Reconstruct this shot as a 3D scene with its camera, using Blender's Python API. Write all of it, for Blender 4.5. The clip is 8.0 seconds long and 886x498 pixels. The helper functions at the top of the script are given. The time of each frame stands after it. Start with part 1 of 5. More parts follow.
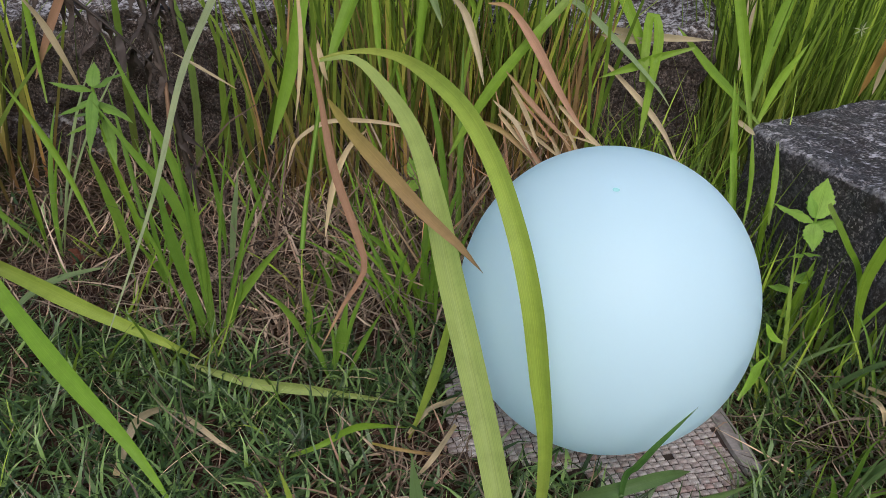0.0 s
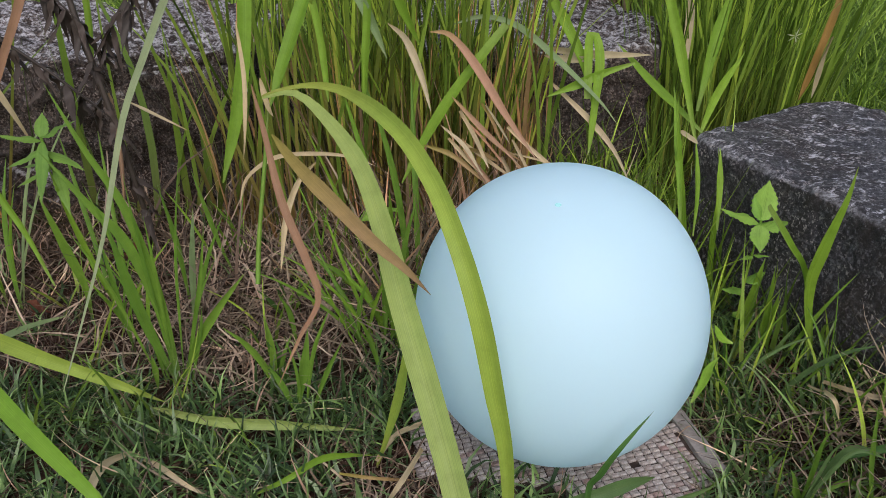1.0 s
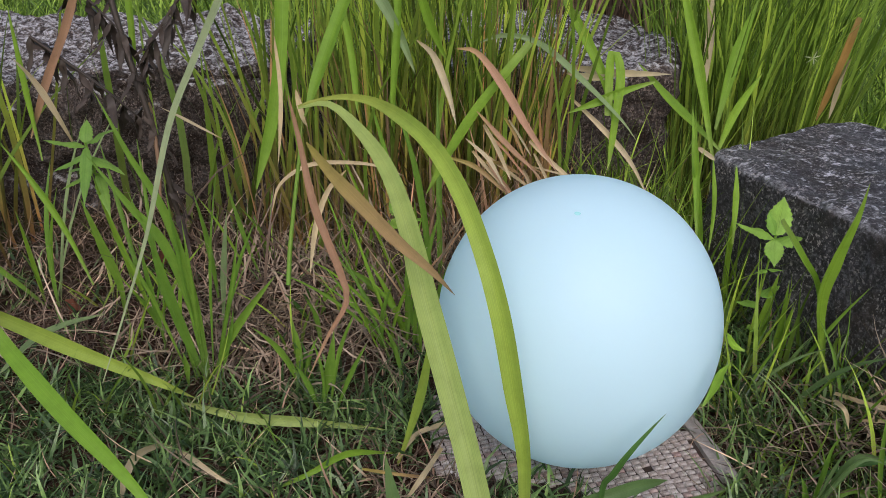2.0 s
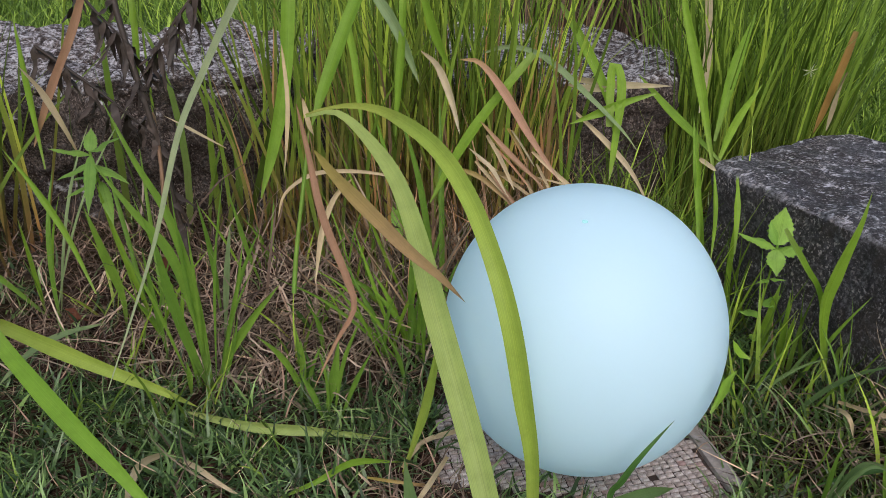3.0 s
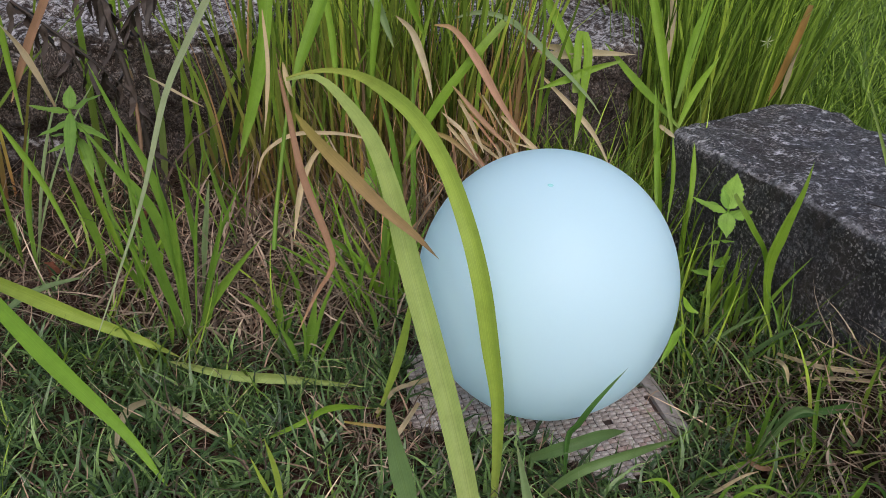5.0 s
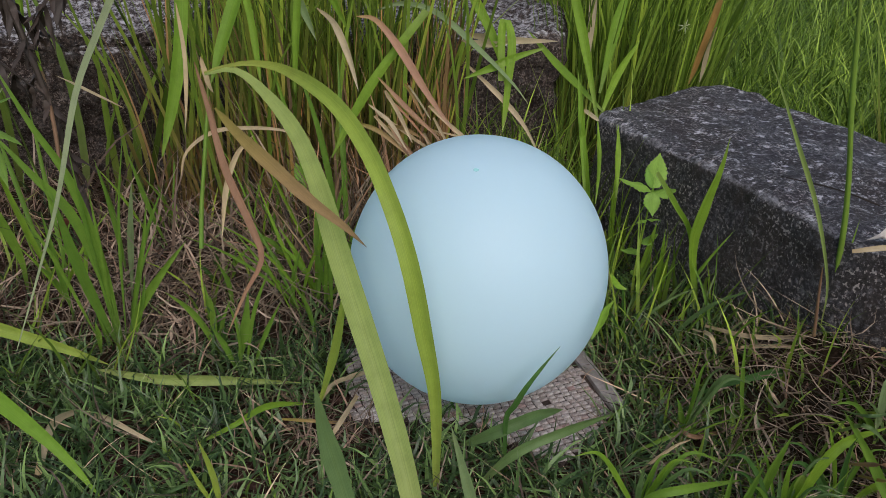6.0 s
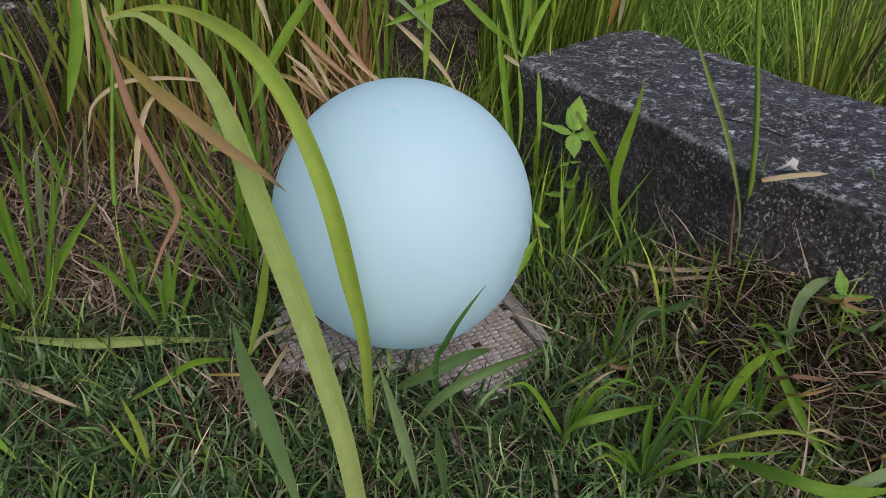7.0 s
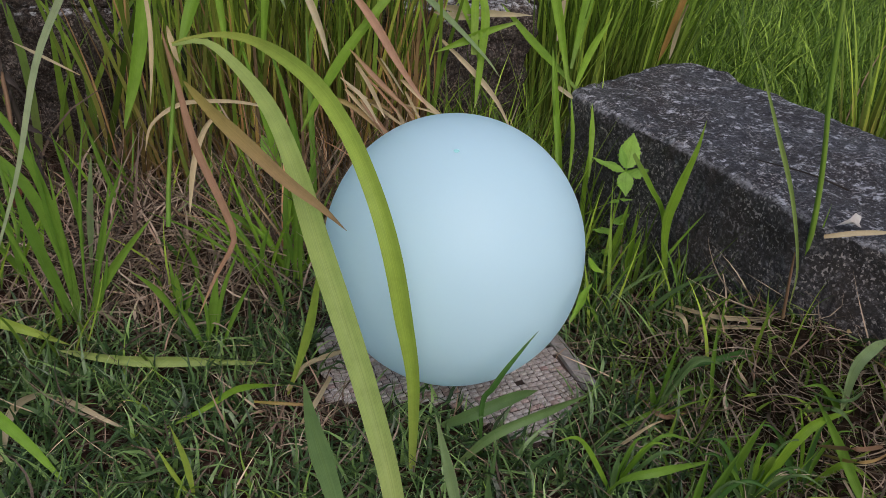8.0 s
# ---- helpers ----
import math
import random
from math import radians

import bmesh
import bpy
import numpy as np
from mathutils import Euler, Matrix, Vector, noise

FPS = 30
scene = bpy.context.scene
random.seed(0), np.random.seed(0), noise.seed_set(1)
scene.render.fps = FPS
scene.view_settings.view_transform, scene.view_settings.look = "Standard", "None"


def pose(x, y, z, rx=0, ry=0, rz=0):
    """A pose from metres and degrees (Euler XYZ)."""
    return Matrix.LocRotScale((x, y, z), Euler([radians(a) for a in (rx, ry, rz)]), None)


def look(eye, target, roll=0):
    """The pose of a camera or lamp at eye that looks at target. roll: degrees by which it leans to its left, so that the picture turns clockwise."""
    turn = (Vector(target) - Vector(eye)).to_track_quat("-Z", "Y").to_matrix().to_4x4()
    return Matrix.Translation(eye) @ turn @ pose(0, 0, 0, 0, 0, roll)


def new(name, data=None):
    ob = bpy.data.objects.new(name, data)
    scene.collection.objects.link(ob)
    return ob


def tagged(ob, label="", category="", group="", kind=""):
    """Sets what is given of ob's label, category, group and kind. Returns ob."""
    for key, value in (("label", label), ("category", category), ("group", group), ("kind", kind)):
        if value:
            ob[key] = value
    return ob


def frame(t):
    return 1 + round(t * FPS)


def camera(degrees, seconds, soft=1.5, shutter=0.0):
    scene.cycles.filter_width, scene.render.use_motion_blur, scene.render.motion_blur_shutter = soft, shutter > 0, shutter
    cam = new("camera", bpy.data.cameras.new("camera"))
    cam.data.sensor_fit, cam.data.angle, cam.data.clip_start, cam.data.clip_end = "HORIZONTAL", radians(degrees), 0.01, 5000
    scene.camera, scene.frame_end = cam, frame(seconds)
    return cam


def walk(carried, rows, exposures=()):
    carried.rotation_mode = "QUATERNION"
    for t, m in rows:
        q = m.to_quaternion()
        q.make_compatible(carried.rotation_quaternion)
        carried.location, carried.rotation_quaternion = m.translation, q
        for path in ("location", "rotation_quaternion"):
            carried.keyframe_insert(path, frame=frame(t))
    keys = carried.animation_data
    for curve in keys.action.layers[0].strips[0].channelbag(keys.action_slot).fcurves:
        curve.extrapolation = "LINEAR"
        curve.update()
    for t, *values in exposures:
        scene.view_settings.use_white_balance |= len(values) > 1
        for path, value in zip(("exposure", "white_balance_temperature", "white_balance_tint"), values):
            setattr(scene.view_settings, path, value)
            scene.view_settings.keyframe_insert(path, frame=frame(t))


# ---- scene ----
EXPOSURES = [(t, stops, 6250, 14) for t, stops in ((0.0, 0.01), (1.0, 0.07), (3.5, 0.10), (4.2, 0.04), (5.5, 0.0), (6.0, -0.24), (6.5, -0.28), (7.0, -0.23), (7.5, -0.2), (8.0, -0.25))]
cam = camera(61.3, 8.0, soft=0.4)
# seconds, eye x y z, yaw, pitch, roll
PATH = [
    (0.0, -0.1845, -0.6405, 0.5932, -0.00, -30.03, -2.55),
    (0.5, -0.1679, -0.6306, 0.5955, -1.92, -29.49, 0.51),
    (1.0, -0.1595, -0.6513, 0.5966, -3.38, -27.93, 0.01),
    (1.5, -0.1615, -0.6814, 0.6040, -2.36, -26.85, 0.00),
    (2.8, -0.1794, -0.6897, 0.5947, -1.22, -26.10, -0.61),
    (3.0, -0.1819, -0.6914, 0.5972, -2.07, -25.54, -0.77),
    (3.5, -0.1702, -0.6945, 0.5784, -2.18, -29.45, -2.11),
    (4.0, -0.1833, -0.7109, 0.5960, -3.03, -32.46, -0.77),
    (4.2, -0.1983, -0.7232, 0.6123, -3.22, -31.01, -1.17),
    (5.5, -0.1852, -0.7351, 0.6205, -4.79, -28.51, -3.40),
    (6.0, -0.1790, -0.7404, 0.6116, -9.27, -28.66, -2.13),
    (6.5, -0.1875, -0.7509, 0.6072, -9.65, -27.24, -1.57),
    (7.0, -0.1694, -0.7520, 0.5903, -14.85, -31.07, -2.45),
    (7.5, -0.1755, -0.7608, 0.5982, -15.00, -30.94, -1.13),
    (8.0, -0.1998, -0.7170, 0.6183, -12.02, -31.09, -4.27),
]
walk(cam, [(t, pose(x, y, z, 90 + pitch, roll, yaw)) for t, x, y, z, yaw, pitch, roll in PATH], EXPOSURES)

# ---- light: bright overcast sky ----
world = bpy.data.worlds.new("overcast_sky")
scene.world = world
world.use_nodes = True
wn = world.node_tree
sky = wn.nodes.new("ShaderNodeTexSky")
sky.sky_type, sky.sun_disc = "NISHITA", False
SUN_UP, SUN_AZ = 45.0, 176.0
sky.sun_elevation, sky.sun_rotation = radians(SUN_UP), radians(SUN_AZ)
sky.dust_density, sky.air_density = 3.0, 1.0
wn.nodes["Background"].inputs["Strength"].default_value = 0.138
wn.links.new(sky.outputs["Color"], wn.nodes["Background"].inputs["Color"])
sun = new("sun", bpy.data.lights.new("sun", "SUN"))
sun.data.energy, sun.data.angle, sun.data.color = 1.9, radians(60), (1.0, 0.97, 0.94)
sun_dir = Vector((math.sin(radians(SUN_AZ)) * math.cos(radians(SUN_UP)), math.cos(radians(SUN_AZ)) * math.cos(radians(SUN_UP)), math.sin(radians(SUN_UP))))
sun.matrix_world = look(sun_dir * 20, (0, 0, 0))

rng = np.random.default_rng(7)
BALL_R, BALL_H, BALL_Z = 0.150, 0.1588, 0.1698


# ---- materials ----
def nodes_of(name):
    m = bpy.data.materials.new(name)
    m.use_nodes = True
    nt = m.node_tree
    return m, nt, nt.nodes["Principled BSDF"], nt.nodes["Material Output"]


def link(nt, a, b):
    nt.links.new(a, b)


def noise_node(nt, scale, detail=4.0, rough=0.6, coords="Object", stretch=(1, 1, 1)):
    tc, mp, nz = nt.nodes.new("ShaderNodeTexCoord"), nt.nodes.new("ShaderNodeMapping"), nt.nodes.new("ShaderNodeTexNoise")
    mp.inputs["Scale"].default_value = stretch
    nz.inputs["Scale"].default_value, nz.inputs["Detail"].default_value, nz.inputs["Roughness"].default_value = scale, detail, rough
    link(nt, tc.outputs[coords], mp.inputs["Vector"])
    link(nt, mp.outputs["Vector"], nz.inputs["Vector"])
    return nz.outputs["Fac"]


def ramp(nt, fac, *stops):
    r = nt.nodes.new("ShaderNodeValToRGB")
    els = r.color_ramp.elements
    while len(els) < len(stops):
        els.new(0.5)
    for e, (p, c) in zip(els, stops):
        e.position, e.color = p, (*c, 1)
    link(nt, fac, r.inputs["Fac"])
    return r.outputs["Color"]


def mix(nt, fac, a, b, mode="MIX"):
    m = nt.nodes.new("ShaderNodeMix")
    m.data_type, m.blend_type = "RGBA", mode
    for sock, v in ((m.inputs["Factor"], fac), (m.inputs["A"], a), (m.inputs["B"], b)):
        if isinstance(v, (int, float)):
            sock.default_value = v
        elif isinstance(v, tuple):
            sock.default_value = (*v, 1)
        else:
            link(nt, v, sock)
    return m.outputs["Result"]


def bump(nt, bsdf, height, strength, distance):
    b = nt.nodes.new("ShaderNodeBump")
    b.inputs["Strength"].default_value, b.inputs["Distance"].default_value = strength, distance
    link(nt, height, b.inputs["Height"])
    link(nt, b.outputs["Normal"], bsdf.inputs["Normal"])


def leaf_mat(name, mid, low, tip, vary, see_through=0.35, island=False, ribs=55.0, rough=0.45, low_end=0.25, sheen=0.16):
    """A grass leaf: its colour runs from the low end to the tip, with fine ribs along it."""
    m, nt, bsdf, out = nodes_of(name)
    uv = nt.nodes.new("ShaderNodeUVMap")
    uv.uv_map = "along"
    sep = nt.nodes.new("ShaderNodeSeparateXYZ")
    link(nt, uv.outputs["UV"], sep.inputs["Vector"])
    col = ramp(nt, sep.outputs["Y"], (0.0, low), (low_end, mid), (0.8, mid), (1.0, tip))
    if island:
        rnd = nt.nodes.new("ShaderNodeNewGeometry").outputs["Random Per Island"]
    else:
        rnd = nt.nodes.new("ShaderNodeObjectInfo").outputs["Random"]
    col = mix(nt, 0.9, col, ramp(nt, rnd, *vary), "MULTIPLY")
    blot = noise_node(nt, 60.0, 5.0, 0.65)
    col = mix(nt, 0.32, col, ramp(nt, blot, (0.3, (0.55, 0.55, 0.5)), (0.55, (1, 1, 1)), (0.75, (1.25, 1.15, 1.0))), "MULTIPLY")
    wave = nt.nodes.new("ShaderNodeMath")
    wave.operation = "SINE"
    mul = nt.nodes.new("ShaderNodeMath")
    mul.operation, mul.inputs[1].default_value = "MULTIPLY", ribs * 2.0
    link(nt, sep.outputs["X"], mul.inputs[0])
    link(nt, mul.outputs[0], wave.inputs[0])
    rib = ramp(nt, wave.outputs[0], (0.0, (0.88, 0.9, 0.86)), (0.8, (1.05, 1.05, 1.0)))
    col = mix(nt, 0.5, col, rib, "MULTIPLY")
    midrib = ramp(nt, sep.outputs["X"], (0.455, (1, 1, 1)), (0.475, (0.72, 0.74, 0.62)), (0.5, (1.18, 1.16, 1.1)), (0.525, (0.8, 0.82, 0.7)), (0.55, (1, 1, 1)))
    col = mix(nt, 0.7, col, midrib, "MULTIPLY")
    streak = noise_node(nt, 1.0, 4.0, 0.7, "UV", (46.0, 1.1, 1.0))
    col = mix(nt, 0.5, col, ramp(nt, streak, (0.35, (0.7, 0.72, 0.65)), (0.6, (1.1, 1.08, 1.0))), "MULTIPLY")
    link(nt, col, bsdf.inputs["Base Color"])
    bsdf.inputs["Roughness"].default_value = rough
    bsdf.inputs["Specular IOR Level"].default_value = sheen
    bump(nt, bsdf, blot, 0.2, 0.0008)
    tr, ms = nt.nodes.new("ShaderNodeBsdfTranslucent"), nt.nodes.new("ShaderNodeMixShader")
    link(nt, mix(nt, 1.0, col, (1.25, 1.3, 0.7), "MULTIPLY"), tr.inputs["Color"])
    ms.inputs["Fac"].default_value = see_through
    link(nt, bsdf.outputs["BSDF"], ms.inputs[1])
    link(nt, tr.outputs["BSDF"], ms.inputs[2])
    link(nt, ms.outputs["Shader"], out.inputs["Surface"])
    return m


EVEN = ((0.0, (0.8, 0.85, 0.8)), (0.5, (1, 1, 1)), (1.0, (1.15, 1.1, 1.0)))
WILD = ((0.0, (0.14, 0.17, 0.15)), (0.4, (0.55, 0.60, 0.55)), (0.75, (1.1, 1.05, 1.0)), (1.0, (2.1, 1.8, 1.6)))
STARK = ((0.0, (0.08, 0.07, 0.07)), (0.45, (0.34, 0.33, 0.32)), (0.78, (0.95, 0.92, 0.9)), (1.0, (2.2, 2.0, 1.9)))
TURFY = ((0.0, (0.10, 0.13, 0.11)), (0.4, (0.42, 0.48, 0.44)), (0.75, (1.1, 1.05, 1.0)), (1.0, (2.4, 2.1, 1.9)))
TANGLE = ((0.0, (0.3, 0.27, 0.25)), (0.5, (0.8, 0.78, 0.76)), (1.0, (1.45, 1.4, 1.35)))
MATS = {
    "leaf_green": leaf_mat("leaf_green", (0.215, 0.36, 0.04), (0.26, 0.36, 0.09), (0.23, 0.35, 0.06), EVEN),
    "leaf_bright": leaf_mat("leaf_bright", (0.21, 0.375, 0.045), (0.25, 0.37, 0.07), (0.24, 0.41, 0.05), EVEN),
    "leaf_mid": leaf_mat("leaf_mid", (0.165, 0.295, 0.045), (0.12, 0.19, 0.05), (0.17, 0.29, 0.06), EVEN),
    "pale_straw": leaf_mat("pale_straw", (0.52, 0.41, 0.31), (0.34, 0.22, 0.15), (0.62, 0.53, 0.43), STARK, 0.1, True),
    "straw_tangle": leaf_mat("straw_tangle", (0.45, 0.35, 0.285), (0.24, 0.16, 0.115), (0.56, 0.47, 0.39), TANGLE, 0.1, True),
    "leaf_dark": leaf_mat("leaf_dark", (0.075, 0.165, 0.045), (0.09, 0.18, 0.05), (0.08, 0.16, 0.05), EVEN),
    "leaf_slate": leaf_mat("leaf_slate", (0.135, 0.215, 0.085), (0.16, 0.22, 0.09), (0.15, 0.22, 0.09), EVEN, 0.3),
    "leaf_grey": leaf_mat("leaf_grey", (0.27, 0.36, 0.18), (0.30, 0.36, 0.19), (0.32, 0.37, 0.20), EVEN),
    "leaf_bleached": leaf_mat("leaf_bleached", (0.40, 0.45, 0.28), (0.40, 0.45, 0.28), (0.40, 0.44, 0.29), EVEN, 0.3),
    "leaf_pale": leaf_mat("leaf_pale", (0.31, 0.395, 0.125), (0.33, 0.38, 0.14), (0.32, 0.40, 0.13), EVEN, 0.3),
    "leaf_lime": leaf_mat("leaf_lime", (0.305, 0.40, 0.07), (0.30, 0.33, 0.07), (0.33, 0.40, 0.09), EVEN, 0.3),
    "leaf_tan": leaf_mat("leaf_tan", (0.38, 0.24, 0.12), (0.30, 0.24, 0.06), (0.24, 0.15, 0.08), EVEN, 0.2, low_end=0.6),
    "leaf_brown": leaf_mat("leaf_brown", (0.27, 0.155, 0.10), (0.24, 0.14, 0.08), (0.34, 0.22, 0.13), EVEN, 0.15),
    "leaf_pink": leaf_mat("leaf_pink", (0.45, 0.25, 0.17), (0.40, 0.26, 0.12), (0.52, 0.34, 0.25), EVEN, 0.2),
    "leaf_straw": leaf_mat("leaf_straw", (0.50, 0.40, 0.27), (0.40, 0.30, 0.18), (0.55, 0.46, 0.34), EVEN, 0.2),
    "leaf_orange": leaf_mat("leaf_orange", (0.42, 0.23, 0.075), (0.38, 0.24, 0.10), (0.44, 0.27, 0.10), EVEN, 0.2),
    "stem_green": leaf_mat("stem_green", (0.20, 0.32, 0.05), (0.24, 0.26, 0.07), (0.17, 0.31, 0.05), EVEN, 0.15),
    # turf's dark low end paints the shade between blades into the colour
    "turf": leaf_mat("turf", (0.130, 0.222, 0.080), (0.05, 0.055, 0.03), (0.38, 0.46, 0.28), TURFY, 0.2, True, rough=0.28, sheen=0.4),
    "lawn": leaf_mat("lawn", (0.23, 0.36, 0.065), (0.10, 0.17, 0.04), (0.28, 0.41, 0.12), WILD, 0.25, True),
    "tall": leaf_mat("tall", (0.265, 0.40, 0.06), (0.22, 0.23, 0.065), (0.31, 0.46, 0.10), WILD, 0.25, True, low_end=0.35),
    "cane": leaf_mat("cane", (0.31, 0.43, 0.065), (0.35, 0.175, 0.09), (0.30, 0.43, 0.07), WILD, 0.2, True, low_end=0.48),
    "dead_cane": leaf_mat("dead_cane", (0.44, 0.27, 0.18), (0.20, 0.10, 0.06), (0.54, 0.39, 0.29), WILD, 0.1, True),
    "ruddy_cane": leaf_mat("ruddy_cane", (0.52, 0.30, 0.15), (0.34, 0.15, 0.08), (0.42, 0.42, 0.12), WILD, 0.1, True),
    # thatch straws start dark: shade of the gaps put into their colour
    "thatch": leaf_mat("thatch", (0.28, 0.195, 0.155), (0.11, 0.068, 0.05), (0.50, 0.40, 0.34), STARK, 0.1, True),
    "herb": leaf_mat("herb", (0.28, 0.47, 0.09), (0.26, 0.44, 0.09), (0.28, 0.47, 0.09), EVEN, 0.35, ribs=6),
    "herb_dull": leaf_mat("herb_dull", (0.19, 0.33, 0.07), (0.17, 0.30, 0.06), (0.21, 0.34, 0.08), EVEN, 0.35, ribs=6),
    "herb_yellow": leaf_mat("herb_yellow", (0.36, 0.45, 0.10), (0.32, 0.40, 0.10), (0.38, 0.45, 0.12), EVEN, 0.35, ribs=6),
    "wilted_stem": leaf_mat("wilted_stem", (0.06, 0.045, 0.04), (0.15, 0.11, 0.085), (0.05, 0.04, 0.035), EVEN, 0.0),
    "wilted": leaf_mat("wilted", (0.055, 0.042, 0.038), (0.05, 0.04, 0.035), (0.07, 0.05, 0.045), EVEN, 0.05, ribs=8),
}


def soil_mat():
    m, nt, bsdf, out = nodes_of("soil")
    big, small = noise_node(nt, 4.0, 5.0), noise_node(nt, 70.0, 8.0, 0.7)
    col = ramp(nt, small, (0.34, (0.008, 0.005, 0.004)), (0.52, (0.055, 0.029, 0.021)), (0.70, (0.19, 0.112, 0.083)))
    tc, ln = nt.nodes.new("ShaderNodeTexCoord"), nt.nodes.new("ShaderNodeVectorMath")
    ln.operation = "LENGTH"
    link(nt, tc.outputs["Object"], ln.inputs[0])
    md = nt.nodes.new("ShaderNodeMapRange")
    md.inputs["From Min"].default_value, md.inputs["From Max"].default_value = 0.85, 1.4
    link(nt, ln.outputs["Value"], md.inputs["Value"])
    col = mix(nt, md.outputs["Result"], col, ramp(nt, small, (0.3, (0.030, 0.055, 0.012)), (0.7, (0.085, 0.14, 0.03))))
    col = mix(nt, ramp(nt, big, (0.45, (0, 0, 0)), (0.7, (0.7, 0.7, 0.7))), col, (0.030, 0.026, 0.014))
    link(nt, col, bsdf.inputs["Base Color"])
    bsdf.inputs["Roughness"].default_value = 1.0
    bsdf.inputs["Specular IOR Level"].default_value = 0.05
    bump(nt, bsdf, small, 0.9, 0.01)
    return m


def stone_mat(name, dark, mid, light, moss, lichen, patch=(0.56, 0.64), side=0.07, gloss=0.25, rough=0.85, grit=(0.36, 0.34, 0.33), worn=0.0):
    """Weathered concrete: dark crust, pale lichen patches drawn out along the surface, pits and moss."""
    m, nt, bsdf, out = nodes_of(name)
    grain, blotch = noise_node(nt, 160.0, 8.0, 0.75), noise_node(nt, 9.0, 6.0, 0.65)
    spots = noise_node(nt, 50.0, 9.0, 0.72, stretch=(1.0, 1.1, 1.2))
    flecks = noise_node(nt, 105.0, 5.0, 0.7, stretch=(0.9, 1.1, 1.2))
    specks = noise_node(nt, 210.0, 3.0, 0.6)
    col = ramp(nt, grain, (0.38, dark), (0.53, mid), (0.70, light))
    col = mix(nt, ramp(nt, blotch, (0.45, (0, 0, 0)), (0.58, (0.8, 0.8, 0.8))), col, moss)
    col = mix(nt, ramp(nt, specks, (0.58, (0, 0, 0)), (0.66, (0.55, 0.55, 0.55))), col, light)
    col = mix(nt, ramp(nt, specks, (0.34, (0.9, 0.9, 0.9)), (0.43, (0, 0, 0))), col, (0.008, 0.008, 0.008))
    lich = mix(nt, 1.0, ramp(nt, spots, (patch[0], (0, 0, 0)), (patch[1], (1, 1, 1))), ramp(nt, flecks, (0.44, (0.05, 0.05, 0.05)), (0.56, (1, 1, 1))), "MULTIPLY")
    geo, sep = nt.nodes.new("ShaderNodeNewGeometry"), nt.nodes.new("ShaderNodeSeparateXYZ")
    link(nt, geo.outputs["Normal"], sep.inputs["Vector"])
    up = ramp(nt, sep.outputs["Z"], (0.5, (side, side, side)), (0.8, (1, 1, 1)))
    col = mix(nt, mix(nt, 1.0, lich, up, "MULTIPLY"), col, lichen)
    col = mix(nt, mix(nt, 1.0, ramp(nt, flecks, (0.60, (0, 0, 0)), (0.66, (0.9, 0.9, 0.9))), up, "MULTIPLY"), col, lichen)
    crisp = noise_node(nt, 250.0, 3.0, 0.6, stretch=(1.0, 1.0, 0.85))
    where = noise_node(nt, 16.0, 5.0, 0.7)
    dust = mix(nt, 1.0, ramp(nt, crisp, (0.575, (0, 0, 0)), (0.61, (1, 1, 1))), ramp(nt, where, (0.43, (0.04, 0.04, 0.04)), (0.56, (1, 1, 1))), "MULTIPLY")
    col = mix(nt, dust, col, grit)
    if worn:
        edge = ramp(nt, sep.outputs["Z"], (0.30, (0, 0, 0)), (0.55, (worn, worn, worn)), (0.88, (worn, worn, worn)), (0.97, (0, 0, 0)))
        col = mix(nt, mix(nt, 1.0, edge, ramp(nt, grain, (0.42, (0.1, 0.1, 0.1)), (0.56, (1, 1, 1))), "MULTIPLY"), col, lichen)
    link(nt, col, bsdf.inputs["Base Color"])
    bsdf.inputs["Roughness"].default_value = rough
    bsdf.inputs["Specular IOR Level"].default_value = gloss
    bump(nt, bsdf, mix(nt, 0.5, grain, spots), 1.0, 0.014)
    return m


def balloon_mat():
    m, nt, bsdf, out = nodes_of("balloon_rubber")
    col = ramp(nt, noise_node(nt, 3.0, 3.0), (0.3, (0.665, 0.895, 0.985)), (0.7, (0.685, 0.905, 0.99)))
    link(nt, col, bsdf.inputs["Base Color"])
    bsdf.inputs["Roughness"].default_value = 0.40
    bsdf.inputs["Specular IOR Level"].default_value = 0.30
    tr, ms = nt.nodes.new("ShaderNodeBsdfTranslucent"), nt.nodes.new("ShaderNodeMixShader")
    tr.inputs["Color"].default_value = (0.83, 0.975, 1.0, 1)
    ms.inputs["Fac"].default_value = 0.45
    link(nt, bsdf.outputs["BSDF"], ms.inputs[1])
    link(nt, tr.outputs["BSDF"], ms.inputs[2])
    link(nt, ms.outputs["Shader"], out.inputs["Surface"])
    bump(nt, bsdf, noise_node(nt, 300.0, 3.0), 0.03, 0.001)
    return m


def tile_mat():
    m, nt, bsdf, out = nodes_of("mosaic_tile")
    rnd = nt.nodes.new("ShaderNodeObjectInfo").outputs["Random"]
    col = ramp(nt, rnd, (0.0, (0.38, 0.325, 0.30)), (0.4, (0.46, 0.41, 0.385)), (0.88, (0.54, 0.495, 0.47)), (0.93, (0.44, 0.33, 0.30)), (1.0, (0.38, 0.27, 0.25)))
    stain = noise_node(nt, 220.0, 6.0, 0.7)
    col = mix(nt, 0.8, col, ramp(nt, stain, (0.35, (0.42, 0.34, 0.29)), (0.6, (1, 1, 1))), "MULTIPLY")
    link(nt, col, bsdf.inputs["Base Color"])
    bsdf.inputs["Roughness"].default_value = 0.7
    bsdf.inputs["Specular IOR Level"].default_value = 0.3
    bump(nt, bsdf, stain, 0.4, 0.001)
    return m


